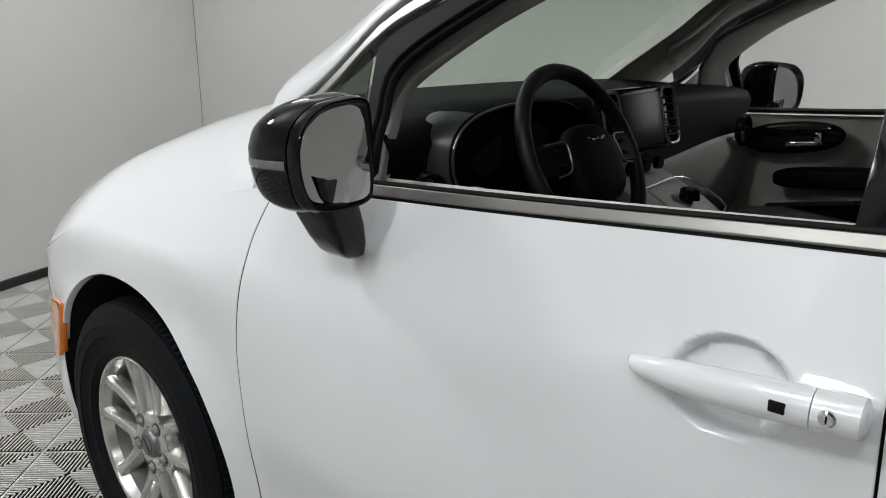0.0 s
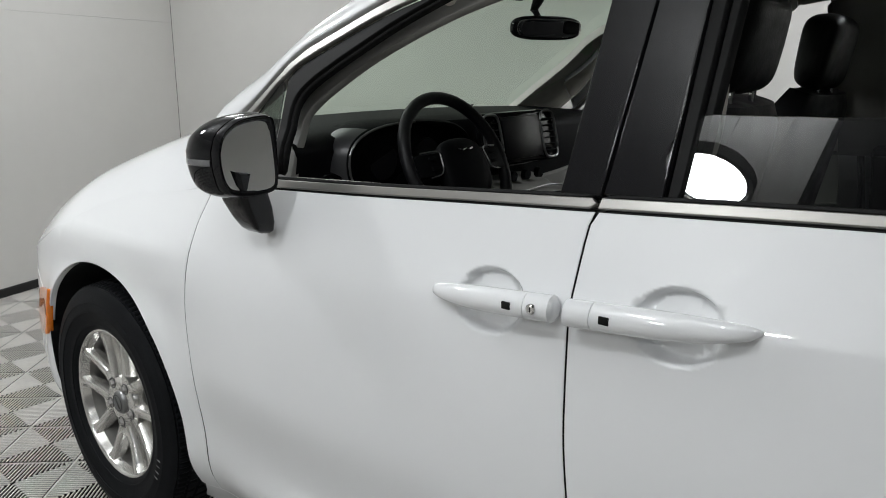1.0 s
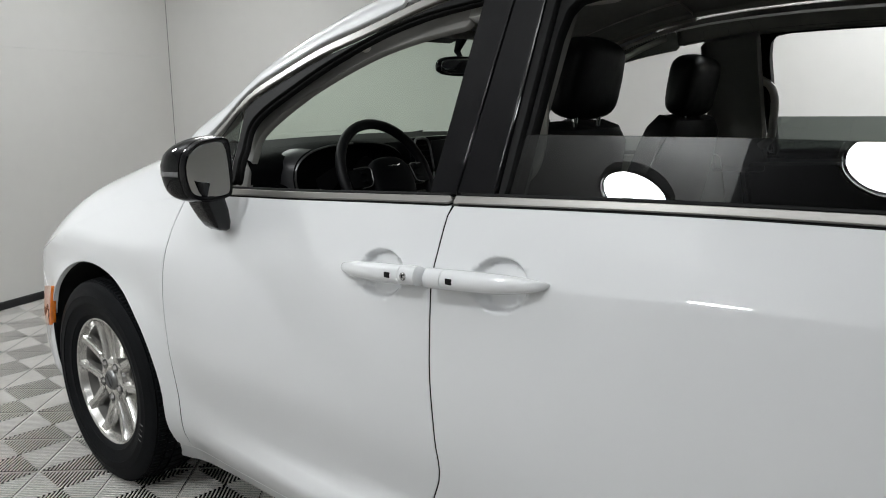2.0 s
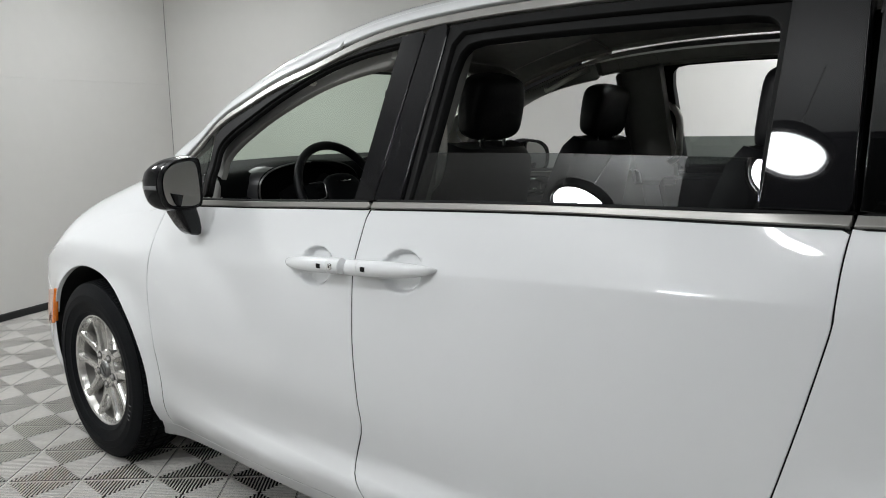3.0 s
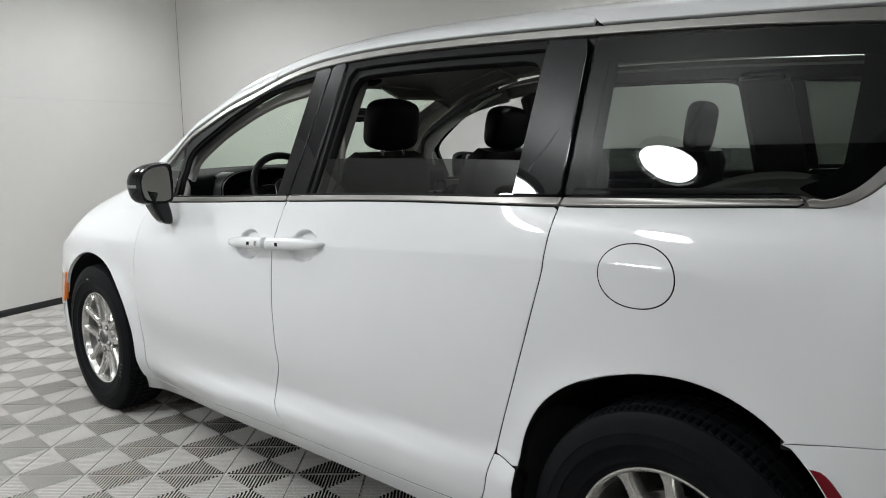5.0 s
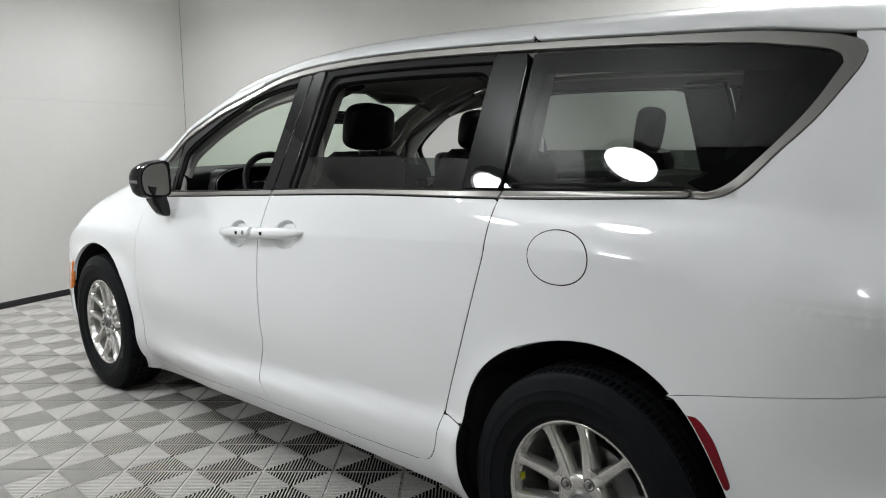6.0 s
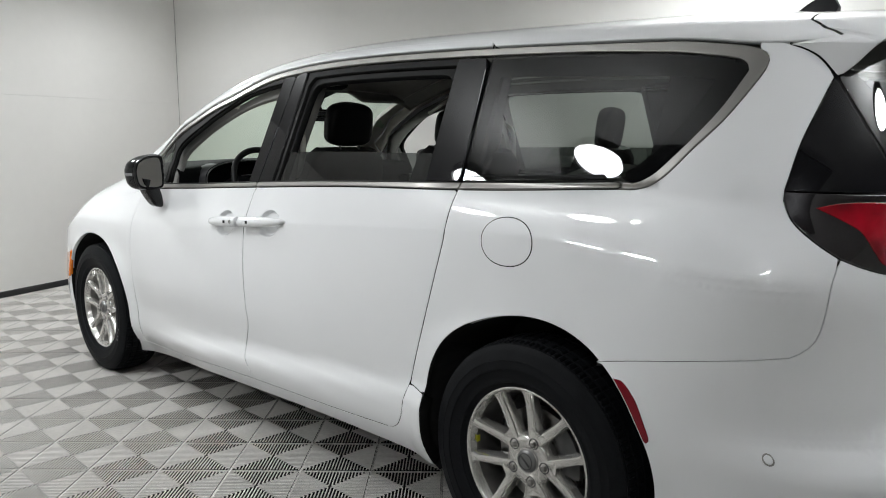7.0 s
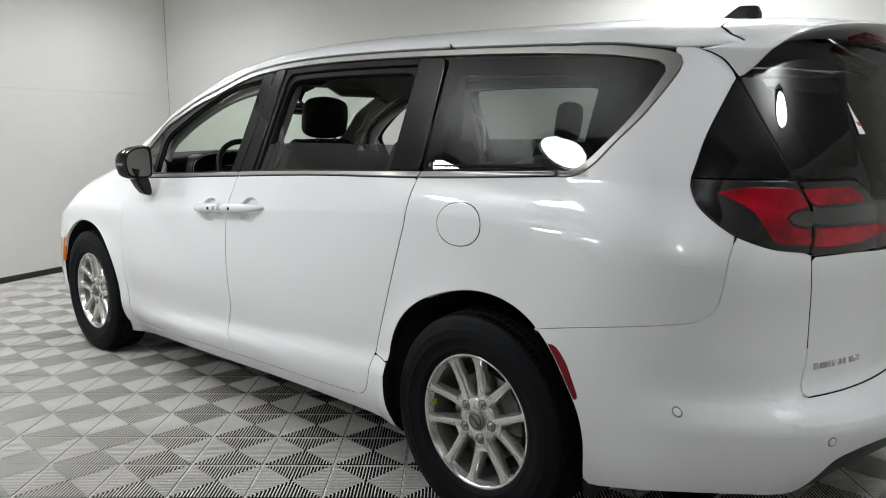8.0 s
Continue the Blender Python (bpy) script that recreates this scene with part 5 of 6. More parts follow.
def door_handle(s, door, u0, u1, z0, z1, tip_first, key):
    """A bar handle that tapers to a free tip, with a fixed end piece next to the shut line."""
    def rows_of(ua, ub, tip):
        rows = []
        n = 22
        for i in range(n + 1):
            t = i / n
            u = ua + (ub - ua) * t
            q = (u - u0) / (u1 - u0)
            z = z0 + (z1 - z0) * q
            p = skin(np.array(u), np.array(z))
            d = min(1.0, abs(u - tip) / 0.17) if tip is not None else 1.0
            k = math.sqrt(max(0.0, 1 - (1 - d)**2.0))
            hh, dd, lift = 0.003 + 0.0185 * k, 0.003 + 0.0165 * k, 0.001 + 0.026 * k
            row = []
            for j in range(18):
                a = 2 * math.pi * j / 18
                ca, sa = math.cos(a), math.sin(a)
                row.append(((p[0] - lift - dd * math.copysign(abs(ca)**0.8, ca) * (1 - 0.22 * max(0.0, sa))) * s, p[1], z + hh * math.copysign(abs(sa)**0.9, sa)))
            rows.append(row)
        return rows
    h = new("door_handle")
    h.parent = door
    h["label"] = "white bar handle with a black touch pad"
    tip = u0 if tip_first else u1
    fix = 0.044
    a, b = (u0, u1 - fix - 0.0012) if tip_first else (u0 + fix + 0.0012, u1)
    bm = bmesh.new()
    loft(bm, rows_of(a, b, tip), True, True)
    grip = part("grip", bm, PAINT, h, sharp=1.2)
    c, d = (u1 - fix, u1) if tip_first else (u0, u0 + fix)
    bm = bmesh.new()
    rr = rows_of(c, d, None)
    end = -1 if tip_first else 0
    mid = np.mean(rr[end], axis=0)
    for k, (f, w) in enumerate(((0.97, 0.0), (0.90, 0.0015), (0.72, 0.0035))):
        extra = [tuple(mid + (np.array(p) - mid) * f + np.array((0, -w if tip_first else w, 0))) for p in rr[end]]
        if tip_first:
            rr.append(extra)
        else:
            rr.insert(0, extra)
        end = -1 if tip_first else 0
    loft(bm, rr, True, True)
    part("end_piece", bm, PAINT, h, sharp=1.2)
    bm = bmesh.new()
    q = ((c + d) / 2 - u0) / (u1 - u0)
    zz = z0 + (z1 - z0) * q
    p = skin(np.array((c + d) / 2), np.array(zz))
    box(bm, (0.032, 0.034, 0.030), pose((p[0] - 0.016) * s, p[1], zz), 0.004)
    part("end_stud", bm, PAINT, h)
    uu = (b - 0.030) if tip_first else (a + 0.024)
    q = (uu - u0) / (u1 - u0)
    zz = z0 + (z1 - z0) * q
    p = skin(np.array(uu), np.array(zz))
    bm = bmesh.new()
    box(bm, (0.004, 0.017, 0.0125), pose((p[0] - 0.0452) * s, p[1], zz), 0.0015, 2)
    part("touch_pad", bm, SEAL_AND_SHADE, h, "black touch pad")
    if key:
        q = ((c + d) / 2 - u0 - 0.006) / (u1 - u0)
        zz = z0 + (z1 - z0) * q
        bm = bmesh.new()
        lathe(bm, [(0, 0.0), (0, 0.0065), (0.0015, 0.0085), (0.004, 0.009)], 24, pose(p[0] - 0.0478, -((c + d) / 2 - 0.006), zz))
        part("key_lock", bm, BRIGHT, h, "chrome key lock")
        bm = bmesh.new()
        box(bm, (0.001, 0.0015, 0.007), pose(p[0] - 0.0482, -((c + d) / 2 - 0.006), zz))
        part("key_slot", bm, SEAL_AND_SHADE, h)
    return h


for s, f, d in ((1, front_l, slide_l), (-1, front_r, slide_r)):
    door_handle(s, f, 1.272, 1.535, 0.957, 0.974, True, s > 0)
    door_handle(s, d, 1.562, 1.838, 0.974, 0.992, False, False)

# maker's name on the tailgate as plain chrome bars
for i, (w, h) in enumerate(((0.016, 0.017), (0.017, 0.017), (0.013, 0.017), (0.006, 0.017), (0.014, 0.017), (0.006, 0.017), (0.013, 0.017), (0.017, 0.017))):
    u = 4.252 + i * 0.0275
    w *= 1.3
    z = 0.664
    panel("badge_bar", [(u, z), (u + w, z + 0.001), (u + w, z + h + 0.001), (u, z + h)], BRIGHT, tailgate, round_tail, 1, off=0.005, depth=0.006, gap=0.0, edge=0.008)

# warning sticker on the rear window: a plain white triangle with a red band
panel("window_sticker", [(4.44, 1.40), (4.47, 1.31), (4.52, 1.31)], mat("white_sticker", (0.75, 0.75, 0.75), 0.5), van, round_tail, 1, off=0.001, depth=0.0015, gap=0)
panel("sticker_band", [(4.459, 1.345), (4.463, 1.333), (4.507, 1.333), (4.495, 1.345)], mat("red_sticker", (0.55, 0.03, 0.03), 0.5), van, round_tail, 1, off=0.0022, depth=0.0012, gap=0)

# yellow balance sticker inside the rear rim, chalk marks on the front tyre
bm = bmesh.new()
a = radians(175)
box(bm, (0.016, 0.002, 0.020), pose(-0.066, 0.2075 * 0.985, 0.012, -3), 0.0003)
part("balance_sticker", bm, mat("yellow_sticker", (0.55, 0.55, 0.02), 0.6, vary=0.05), rear_wheel, "yellow sticker")
for k, w in enumerate((0.010, 0.012, 0.004, 0.011)):
    bm = bmesh.new()
    a = radians(-28 + 4.2 * k)
    box(bm, (0.0012, 0.016, w * 0.35), Matrix.Rotation(0, 4, "X") @ pose(-0.1168, -0.292 * math.cos(a), 0.292 * math.sin(a), math.degrees(-a)), 0.0002)
    part("chalk_mark", bm, mat("chalk_grey", (0.22, 0.22, 0.22), 0.9), front_wheel, "faded pale chalk mark")

# small sticker with unreadable print on the far corner pane
for k, (a, b) in enumerate(((0.470, 0.495), (0.500, 0.512), (0.516, 0.545))):
    panel("sticker_bar", [(a, 1.118), (b, 1.118), (b, 1.126), (a, 1.126)], GREY_TRIM, van, round_tail, -1, off=-0.012, depth=0.001, gap=0.0, edge=0.01, label="dark print on a corner pane sticker" if k == 0 else "")

# ---- inside the minivan ----
def inner_side(s):
    """Door trims, pillar trims and quarter trims of one side."""
    up = along(lambda u: BELT_HI(u) + 0.022, 0.56, 1.50) + [(1.50, 0.90), (1.2, 0.86), (0.82, 0.80), (0.78, 0.62), (0.56, 0.60)]
    trim = panel("door_trim", [(0.56, 0.36), (1.50, 0.36), (1.50, 0.896), (1.2, 0.856), (0.824, 0.796), (0.784, 0.616), (0.56, 0.596)], DASH, van, skin, s, off=-0.10, depth=0.03, label="black lower door trim")
    panel("door_trim_upper", up, BEIGE_TRIM, van, skin, s, off=-0.075, depth=0.012, label="grey upper door trim")
    bm = bmesh.new()
    pillow(bm, (0.085, 0.42, 0.065), pose(-0.79 * s, -1.03, 0.915, -5), 4)
    part("armrest", bm, DASH, trim)
    bm = bmesh.new()
    pillow(bm, (0.034, 0.31, 0.098), pose(-0.778 * s, -0.865, 1.026, -7), 2.3)
    part("handle_bowl", bm, GLOSS_BLACK, trim)
    bm = bmesh.new()
    box(bm, (0.012, 0.095, 0.016), pose(-0.752 * s, -0.905, 1.012, -7), 0.005)
    box(bm, (0.016, 0.022, 0.038), pose(-0.752 * s, -0.952, 1.032, -7), 0.005)
    part("release_lever", bm, BRIGHT, trim, "chrome release lever")
    # sliding door trim
    panel("door_trim", [(1.60, 0.40)] + [(1.60, 1.137)] + along(lambda u: BELT_HI(u) - 0.004, 1.62, 2.70) + [(2.66, 0.60), (2.56, 0.40)], DASH, van, skin, s, off=-0.09, depth=0.03)
    # pillar trims
    panel("b_pillar_trim", [(1.47, 1.10), (1.66, 1.10), (1.675, 1.58), (1.485, 1.56)], GREY_TRIM, van, skin, s, off=-0.06, depth=0.04)
    panel("c_pillar_trim", [(2.55, 1.12), (2.76, 1.12), (2.72, 1.59), (2.535, 1.59)], DASH, van, skin, s, off=-0.06, depth=0.04)
    panel("d_pillar_trim", [(3.36, 1.18), (3.75, 1.18), (3.80, 1.56), (3.32, 1.57), (3.36, 1.50)], DASH, van, round_tail, s, off=-0.04, depth=0.04)
    panel("quarter_trim", [(2.72, 0.90)] + along(lambda u: BELT_HI(u) + 0.0, 2.72, 3.45) + [(3.80, 1.20), (3.90, 0.9)], GREY_TRIM, van, round_tail, s, off=-0.10, depth=0.03)
    panel("roof_rail_trim", along(lambda u: RAIL(u) - 0.005, 1.40, 3.75, 40) + along(lambda u: RAIL(u) - 0.060, 3.75, 1.40, 40), HEADLINER, van, skin, s, off=-0.050, depth=0.03)
    # grab handle on the pillar
    bm = bmesh.new()
    tube(bm, smooth_line([(-0.700 * s, -1.60, 1.40), (-0.700 * s, -1.645, 1.375), (-0.705 * s, -1.665, 1.33), (-0.708 * s, -1.665, 1.25), (-0.72 * s, -1.655, 1.19), (-0.715 * s, -1.62, 1.16)], 5), 0.014, 10)
    part("grab_handle", bm, BEIGE_TRIM, van, "grey grab handle")
    bm = bmesh.new()
    tube(bm, smooth_line([(-0.66 * s, -1.05, 1.475), (-0.63 * s, -1.09, 1.468), (-0.60 * s, -1.20, 1.508), (-0.605 * s, -1.27, 1.535), (-0.63 * s, -1.30, 1.55)], 5), 0.011, 10)
    part("grab_handle", bm, BEIGE_TRIM, van, "grey grab handle over the door")
    # seat belt runner
    bm = bmesh.new()
    box(bm, (0.014, 0.03, 0.11), pose(-0.725 * s, -1.56, 1.39, 0, 18 * s), 0.005)
    part("belt_guide", bm, DASH, van)


inner_side(1)
inner_side(-1)
# headliner under the roof
o = [(-0.9, y) for y in np.linspace(-0.90, -3.7, 24)] + [(0.9, y) for y in np.linspace(-3.7, -0.90, 24)]
panel("headliner", o, HEADLINER, van, roof, 1, off=-0.045, depth=0.02, step=0.09, label="warm grey cloth headliner")
for s in (1, -1):
    w = 0.0 if s > 0 else 0.075
    front = -0.46 if s > 0 else -0.16
    o = smooth_line([(-0.985, front), (-0.985, -0.9), (-0.985, -1.30), (-0.985, -1.46)]) + smooth_line([(-0.78 + w, -1.46), (-0.835 + w, -1.25), (-0.85 + w, -0.9), (-0.83 + w, -0.57), (-0.84 + w, front)])
    panel("a_pillar_cover", o, BEIGE_TRIM, van, roof, s, off=-0.03, depth=0.03, label="grey front pillar cover")
# floor carpet
bm = bmesh.new()
box(bm, (1.10, 3.2, 0.03), pose(0, -2.05, 0.40))
part("cabin_floor", bm, CARPET, van)
bm = bmesh.new()
box(bm, (1.60, 0.04, 0.72), pose(0, -0.36, 0.72))
part("bulkhead", bm, DASH, van)

# sun visors, overhead console, inside mirror
for s in (1, -1):
    bm = bmesh.new()
    box(bm, (0.32, 0.15, 0.016), pose(0.30 * s, -0.98, 1.552, 24), 0.007)
    part("sun_visor", bm, HEADLINER, van)
bm = bmesh.new()
pillow(bm, (0.20, 0.26, 0.05), pose(0, -1.30, 1.640), 4)
part("overhead_console", bm, BEIGE_TRIM, van)
rm = new("inside_mirror")
rm.parent = van
rm["label"] = "black inside mirror on a stalk"
bm = bmesh.new()
pillow(bm, (0.245, 0.035, 0.068), pose(0.03, -0.84, 1.448, 8, 0, -20), 3.2)
part("mirror_shell", bm, GLOSS_BLACK, rm)
bm = bmesh.new()
pillow(bm, (0.222, 0.004, 0.052), pose(0.024, -0.856, 1.4465, 8, 0, -20), 4)
part("mirror_glass", bm, MIRROR, rm)
bm = bmesh.new()
tube(bm, [(0.03, -0.83, 1.46), (0.025, -0.80, 1.50), (0.02, -0.83, 1.55)], [0.014, 0.012, 0.02])
part("stalk", bm, DASH, rm)
bm = bmesh.new()
rows = [[(-0.06, -0.72, 1.545), (0.10, -0.72, 1.545), (0.10, -0.70, 1.535), (-0.06, -0.70, 1.535)], [(-0.05, -1.0, 1.648), (0.09, -1.0, 1.648), (0.09, -0.98, 1.60), (-0.05, -0.98, 1.60)]]
loft(bm, rows, True, True)
part("camera_cover", bm, DASH, rm)


def seat(name, label, x, y, z, lean, headrest_z, wide=0.50, tall=0.45, rest=(0.128, 0.052)):
    st = new(name)
    st.parent = van
    st["label"] = label
    st.matrix_local = pose(x, y, z)
    bm = bmesh.new()
    pillow(bm, (wide, 0.52, 0.20), pose(0, 0.27, 0.33, 6), 3.4)
    part("cushion", bm, SEAT_BLACK, st)
    bm = bmesh.new()
    m = pose(0, -0.04, 0.42, lean)
    rows = []
    for t in np.linspace(0, 1, 12):
        w = wide * (0.50 - 0.10 * t**2.5) * (1 if t < 0.9 else 1 - (t - 0.9) * 2.2)
        d = 0.075 * (1 - 0.35 * t) * (1 if t < 0.92 else 0.75)
        rows.append([m @ Vector((w * math.copysign(abs(math.cos(a))**0.55, math.cos(a)), d * math.copysign(abs(math.sin(a))**0.7, math.sin(a)) + (0.03 * abs(math.cos(a))**6 if math.sin(a) > 0 else 0), tall * t)) for a in (2 * math.pi * i / 28 for i in range(28))])
    loft(bm, rows, True, True)
    part("backrest", bm, SEAT_BLACK, st)
    bm = bmesh.new()
    hz = headrest_z - z
    hy = -0.04 - math.tan(radians(lean)) * (hz - 0.42) + 0.035
    m = pose(0, hy, hz, lean * 0.55)
    rows = []
    for t in np.sin(np.pi / 2 * np.linspace(-1, 1, 25)):
        k = max(0.0, 1 - abs(t)**6)**0.5
        w = rest[0] * (1 - 0.10 * max(0, t)) * max(0.15, k)
        d = rest[1] * max(0.2, k) * (1 + 0.12 * t)
        rows.append([m @ Vector((w * math.copysign(abs(math.cos(a))**0.6, math.cos(a)), d * math.copysign(abs(math.sin(a))**0.7, math.sin(a)) - 0.012 * math.cos(a)**2, 0.102 * t)) for a in (2 * math.pi * i / 28 for i in range(28))])
    loft(bm, rows, True, True)
    hr = part("headrest", bm, SEAT_BLACK, st)
    for k in (-0.055, 0.055):
        bm = bmesh.new()
        tube(bm, [(k, hy - 0.01, hz - 0.09), (k, hy - 0.0, hz - 0.22)], 0.007, 10)
        part("headrest_post", bm, BRIGHT, st, "chrome headrest post")
    return st


seat("front_seat", "black leather driver's seat", -0.385, -1.40, 0.42, 17, 1.385)
seat("front_seat", "black leather passenger seat", 0.40, -1.33, 0.42, 17, 1.372)
seat("middle_seat", "black leather middle row seat", -0.43, -2.30, 0.42, 16, 1.355, wide=0.48, rest=(0.085, 0.04))
seat("middle_seat", "black leather middle row seat", 0.47, -2.28, 0.42, 16, 1.358, wide=0.48, rest=(0.085, 0.04))
for x in (-0.34, 0.0, 0.34):
    seat("rear_seat", "black leather rear bench place", x, -3.25, 0.45, 20, 1.15, wide=0.34, tall=0.38, rest=(0.09, 0.04))

# dashboard: a long section swept across the car
dash = new("dashboard")
dash.parent = van
dash["label"] = "black dashboard with silver rimmed dials"
bm = bmesh.new()
rows = []
for x in np.linspace(-0.80, 0.80, 33):
    b = 0.05 * (x / 0.8)**2
    rise = 0.016 * math.exp(-((x + 0.39) / 0.24)**4) + 0.012 * math.exp(-(x / 0.20)**4)
    top = 1.186 - 0.012 * (x / 0.8)**2
    rows.append([(x * 0.80, -0.12 - b * 1.6, top + 0.004), (x * 0.88, -0.24 - b * 1.2, top + 0.014), (x, -0.46 - b, top + rise * 0.6), (x, -0.60 - b, top + rise), (x, -0.655 - b, top - 0.012 + rise), (x, -0.672 - b, top - 0.04), (x, -0.655 - b, 1.05), (x, -0.67 - b, 0.98), (x, -0.66 - b, 0.90), (x, -0.60 - b, 0.76), (x, -0.40 - b, 0.70)])
loft(bm, rows)
part("dash_body", bm, DASH, dash, sharp=0.9)
bm = bmesh.new()
rows = []
for x in np.linspace(0.16, 0.79, 16):
    b = 0.05 * (x / 0.8)**2
    up = 0.985 + 0.05 * ease(x, 0.2, 0.75)
    rows.append([(x, -0.668 - b, up), (x, -0.684 - b, up - 0.006), (x, -0.690 - b, up - 0.03), (x, -0.682 - b, 0.92), (x, -0.668 - b, 0.84), (x, -0.62 - b, 0.74)])
loft(bm, rows)
part("lower_dash_panel", bm, GREY_TRIM, dash, "warm grey lower dash panel", sharp=0.9)


def hood_ring(cx, cz, w, h, y0, y1, k=1.0, n=36):
    return [[(cx + w * kk * math.copysign(abs(math.cos(a))**0.75, math.cos(a)), y, cz + h * kk * math.copysign(abs(math.sin(a))**0.8, math.sin(a))) for a in (2 * math.pi * i / n for i in range(n))] for y, kk in ((y0, 1.0), (y1, k))]


# instrument binnacle: silver sided hood, dials behind
bm = bmesh.new()
r = hood_ring(-0.425, 1.105, 0.240, 0.100, -0.60, -0.735)
r2 = hood_ring(-0.425, 1.106, 0.226, 0.088, -0.735, -0.66)
loft(bm, [r[0], r[1], [((p[0] + q[0]) / 2, -0.742, (p[2] + q[2]) / 2) for p, q in zip(r[1], r2[0])], r2[0], r2[1]], True)
part("binnacle", bm, DASH, dash, sharp=0.9)
bm = bmesh.new()
rows = []
for i in range(16):
    a = radians(128 + 84 * i / 15)
    c, sn = math.copysign(abs(math.cos(a))**0.75, math.cos(a)), math.copysign(abs(math.sin(a))**0.8, math.sin(a))
    rows.append([(-0.425 + 0.262 * c, -0.645, 1.105 + 0.098 * sn), (-0.425 + 0.268 * c, -0.665, 1.105 + 0.103 * sn), (-0.425 + 0.256 * c, -0.71, 1.105 + 0.105 * sn), (-0.425 + 0.240 * c, -0.739, 1.105 + 0.102 * sn)])
loft(bm, rows)
part("silver_cheek", bm, GUNMETAL, dash, "grey satin cheek of the dial hood", sharp=0.9)
bm = bmesh.new()
tube(bm, [(p[0], -0.7435, p[2]) for p in hood_ring(-0.425, 1.105, 0.234, 0.095, 0, 0)[0]][9:30], 0.0030, 8)
part("silver_rim", bm, SILVER_TRIM, dash, "thin silver rim")
for cx in (-0.485, -0.315):
    bm = bmesh.new()
    lathe(bm, [(0.0, 0.052), (-0.02, 0.050), (-0.02, 0.0)], 32, pose(cx, -0.665, 1.098, 0, 0, 90))
    part("dial", bm, SCREEN, dash)
# centre screen with vents either side in a silver frame
bm = bmesh.new()
m = pose(0.055, -0.725, 1.125, -12, 0, 2)
box(bm, (0.40, 0.03, 0.165), m, 0.012)
part("screen_surround", bm, GLOSS_BLACK, dash)
bm = bmesh.new()
box(bm, (0.205, 0.006, 0.130), m @ pose(0.005, -0.017, 0), 0.003)
part("screen", bm, SCREEN, dash, "dark centre screen")
for cx in (-0.152, 0.155):
    frame_pts = [(cx + 0.042 * math.copysign(abs(math.cos(a))**0.5, math.cos(a)), -0.019, 0.074 * math.copysign(abs(math.sin(a))**0.5, math.sin(a))) for a in (2 * math.pi * i / 28 for i in range(28))]
    bm = bmesh.new()
    tube(bm, [m @ Vector(p) for p in frame_pts], 0.0042, 8, True)
    vent = part("vent_frame", bm, SILVER_TRIM, dash, "silver vent frame")
    for k in range(6):
        bm = bmesh.new()
        box(bm, (0.068, 0.016, 0.003), m @ pose(cx, -0.014, -0.05 + 0.02 * k, 20), 0.001)
        part("vent_slat", bm, DASH, vent)
# outer vents
for s in (-1, 1):
    bm = bmesh.new()
    lathe(bm, [(0.0, 0.050), (-0.012, 0.047), (-0.012, 0.041), (0.01, 0.040)], 32, pose(0.72 * s, -0.735, 1.045, 0, 0, 90))
    v = part("outer_vent", bm, GLOSS_BLACK, dash)
# knee shelf with a stitched edge by the driver's door
bm = bmesh.new()
tube(bm, smooth_line([(-0.76, -0.74, 1.02), (-0.72, -0.755, 1.052), (-0.62, -0.762, 1.055), (-0.56, -0.76, 1.03), (-0.52, -0.75, 0.98)], 6), 0.0016, 6)
part("stitched_seam", bm, BEIGE_TRIM, dash, "pale stitched seam")
# centre console with a rotary shifter
con = new("centre_console")
con.parent = van
bm = bmesh.new()
rows = []
for y, w, z in ((-0.62, 0.16, 1.02), (-0.74, 0.155, 0.985), (-0.86, 0.145, 0.93), (-0.95, 0.14, 0.87), (-1.25, 0.13, 0.80), (-1.45, 0.13, 0.78)):
    rows.append([(0.06 - w, y, 0.45), (0.06 - w, y, z - 0.02), (0.06 - w + 0.02, y, z), (0.06 + w - 0.02, y, z), (0.06 + w, y, z - 0.02), (0.06 + w, y, 0.45)])
loft(bm, rows, False, False)
part("console_body", bm, GREY_TRIM, con, "grey console flanks", sharp=0.7)
bm = bmesh.new()
lathe(bm, [(0, 0.026), (-0.026, 0.024), (-0.030, 0.018), (-0.030, 0.0)], 32, pose(0.10, -0.86, 0.935, 0, 0, 0) @ Matrix.Rotation(radians(90), 4, "Y") @ pose(0, 0, 0))
part("shift_knob", bm, GLOSS_BLACK, con)
bm = bmesh.new()
tube(bm, smooth_line([(-0.02, -0.80, 0.972), (0.19, -0.80, 0.972), (0.185, -0.92, 0.912), (-0.01, -0.92, 0.912), (-0.02, -0.80, 0.972)], 4), 0.003, 6)
part("console_rim", bm, SILVER_TRIM, con, "silver rim")
for k in range(3):
    bm = bmesh.new()
    lathe(bm, [(0, 0.017), (-0.016, 0.0155), (-0.016, 0.0)], 24, pose(0.0 + 0.07 * k, -0.742, 1.012, 0, 0, 90))
    part("knob", bm, DASH, con)

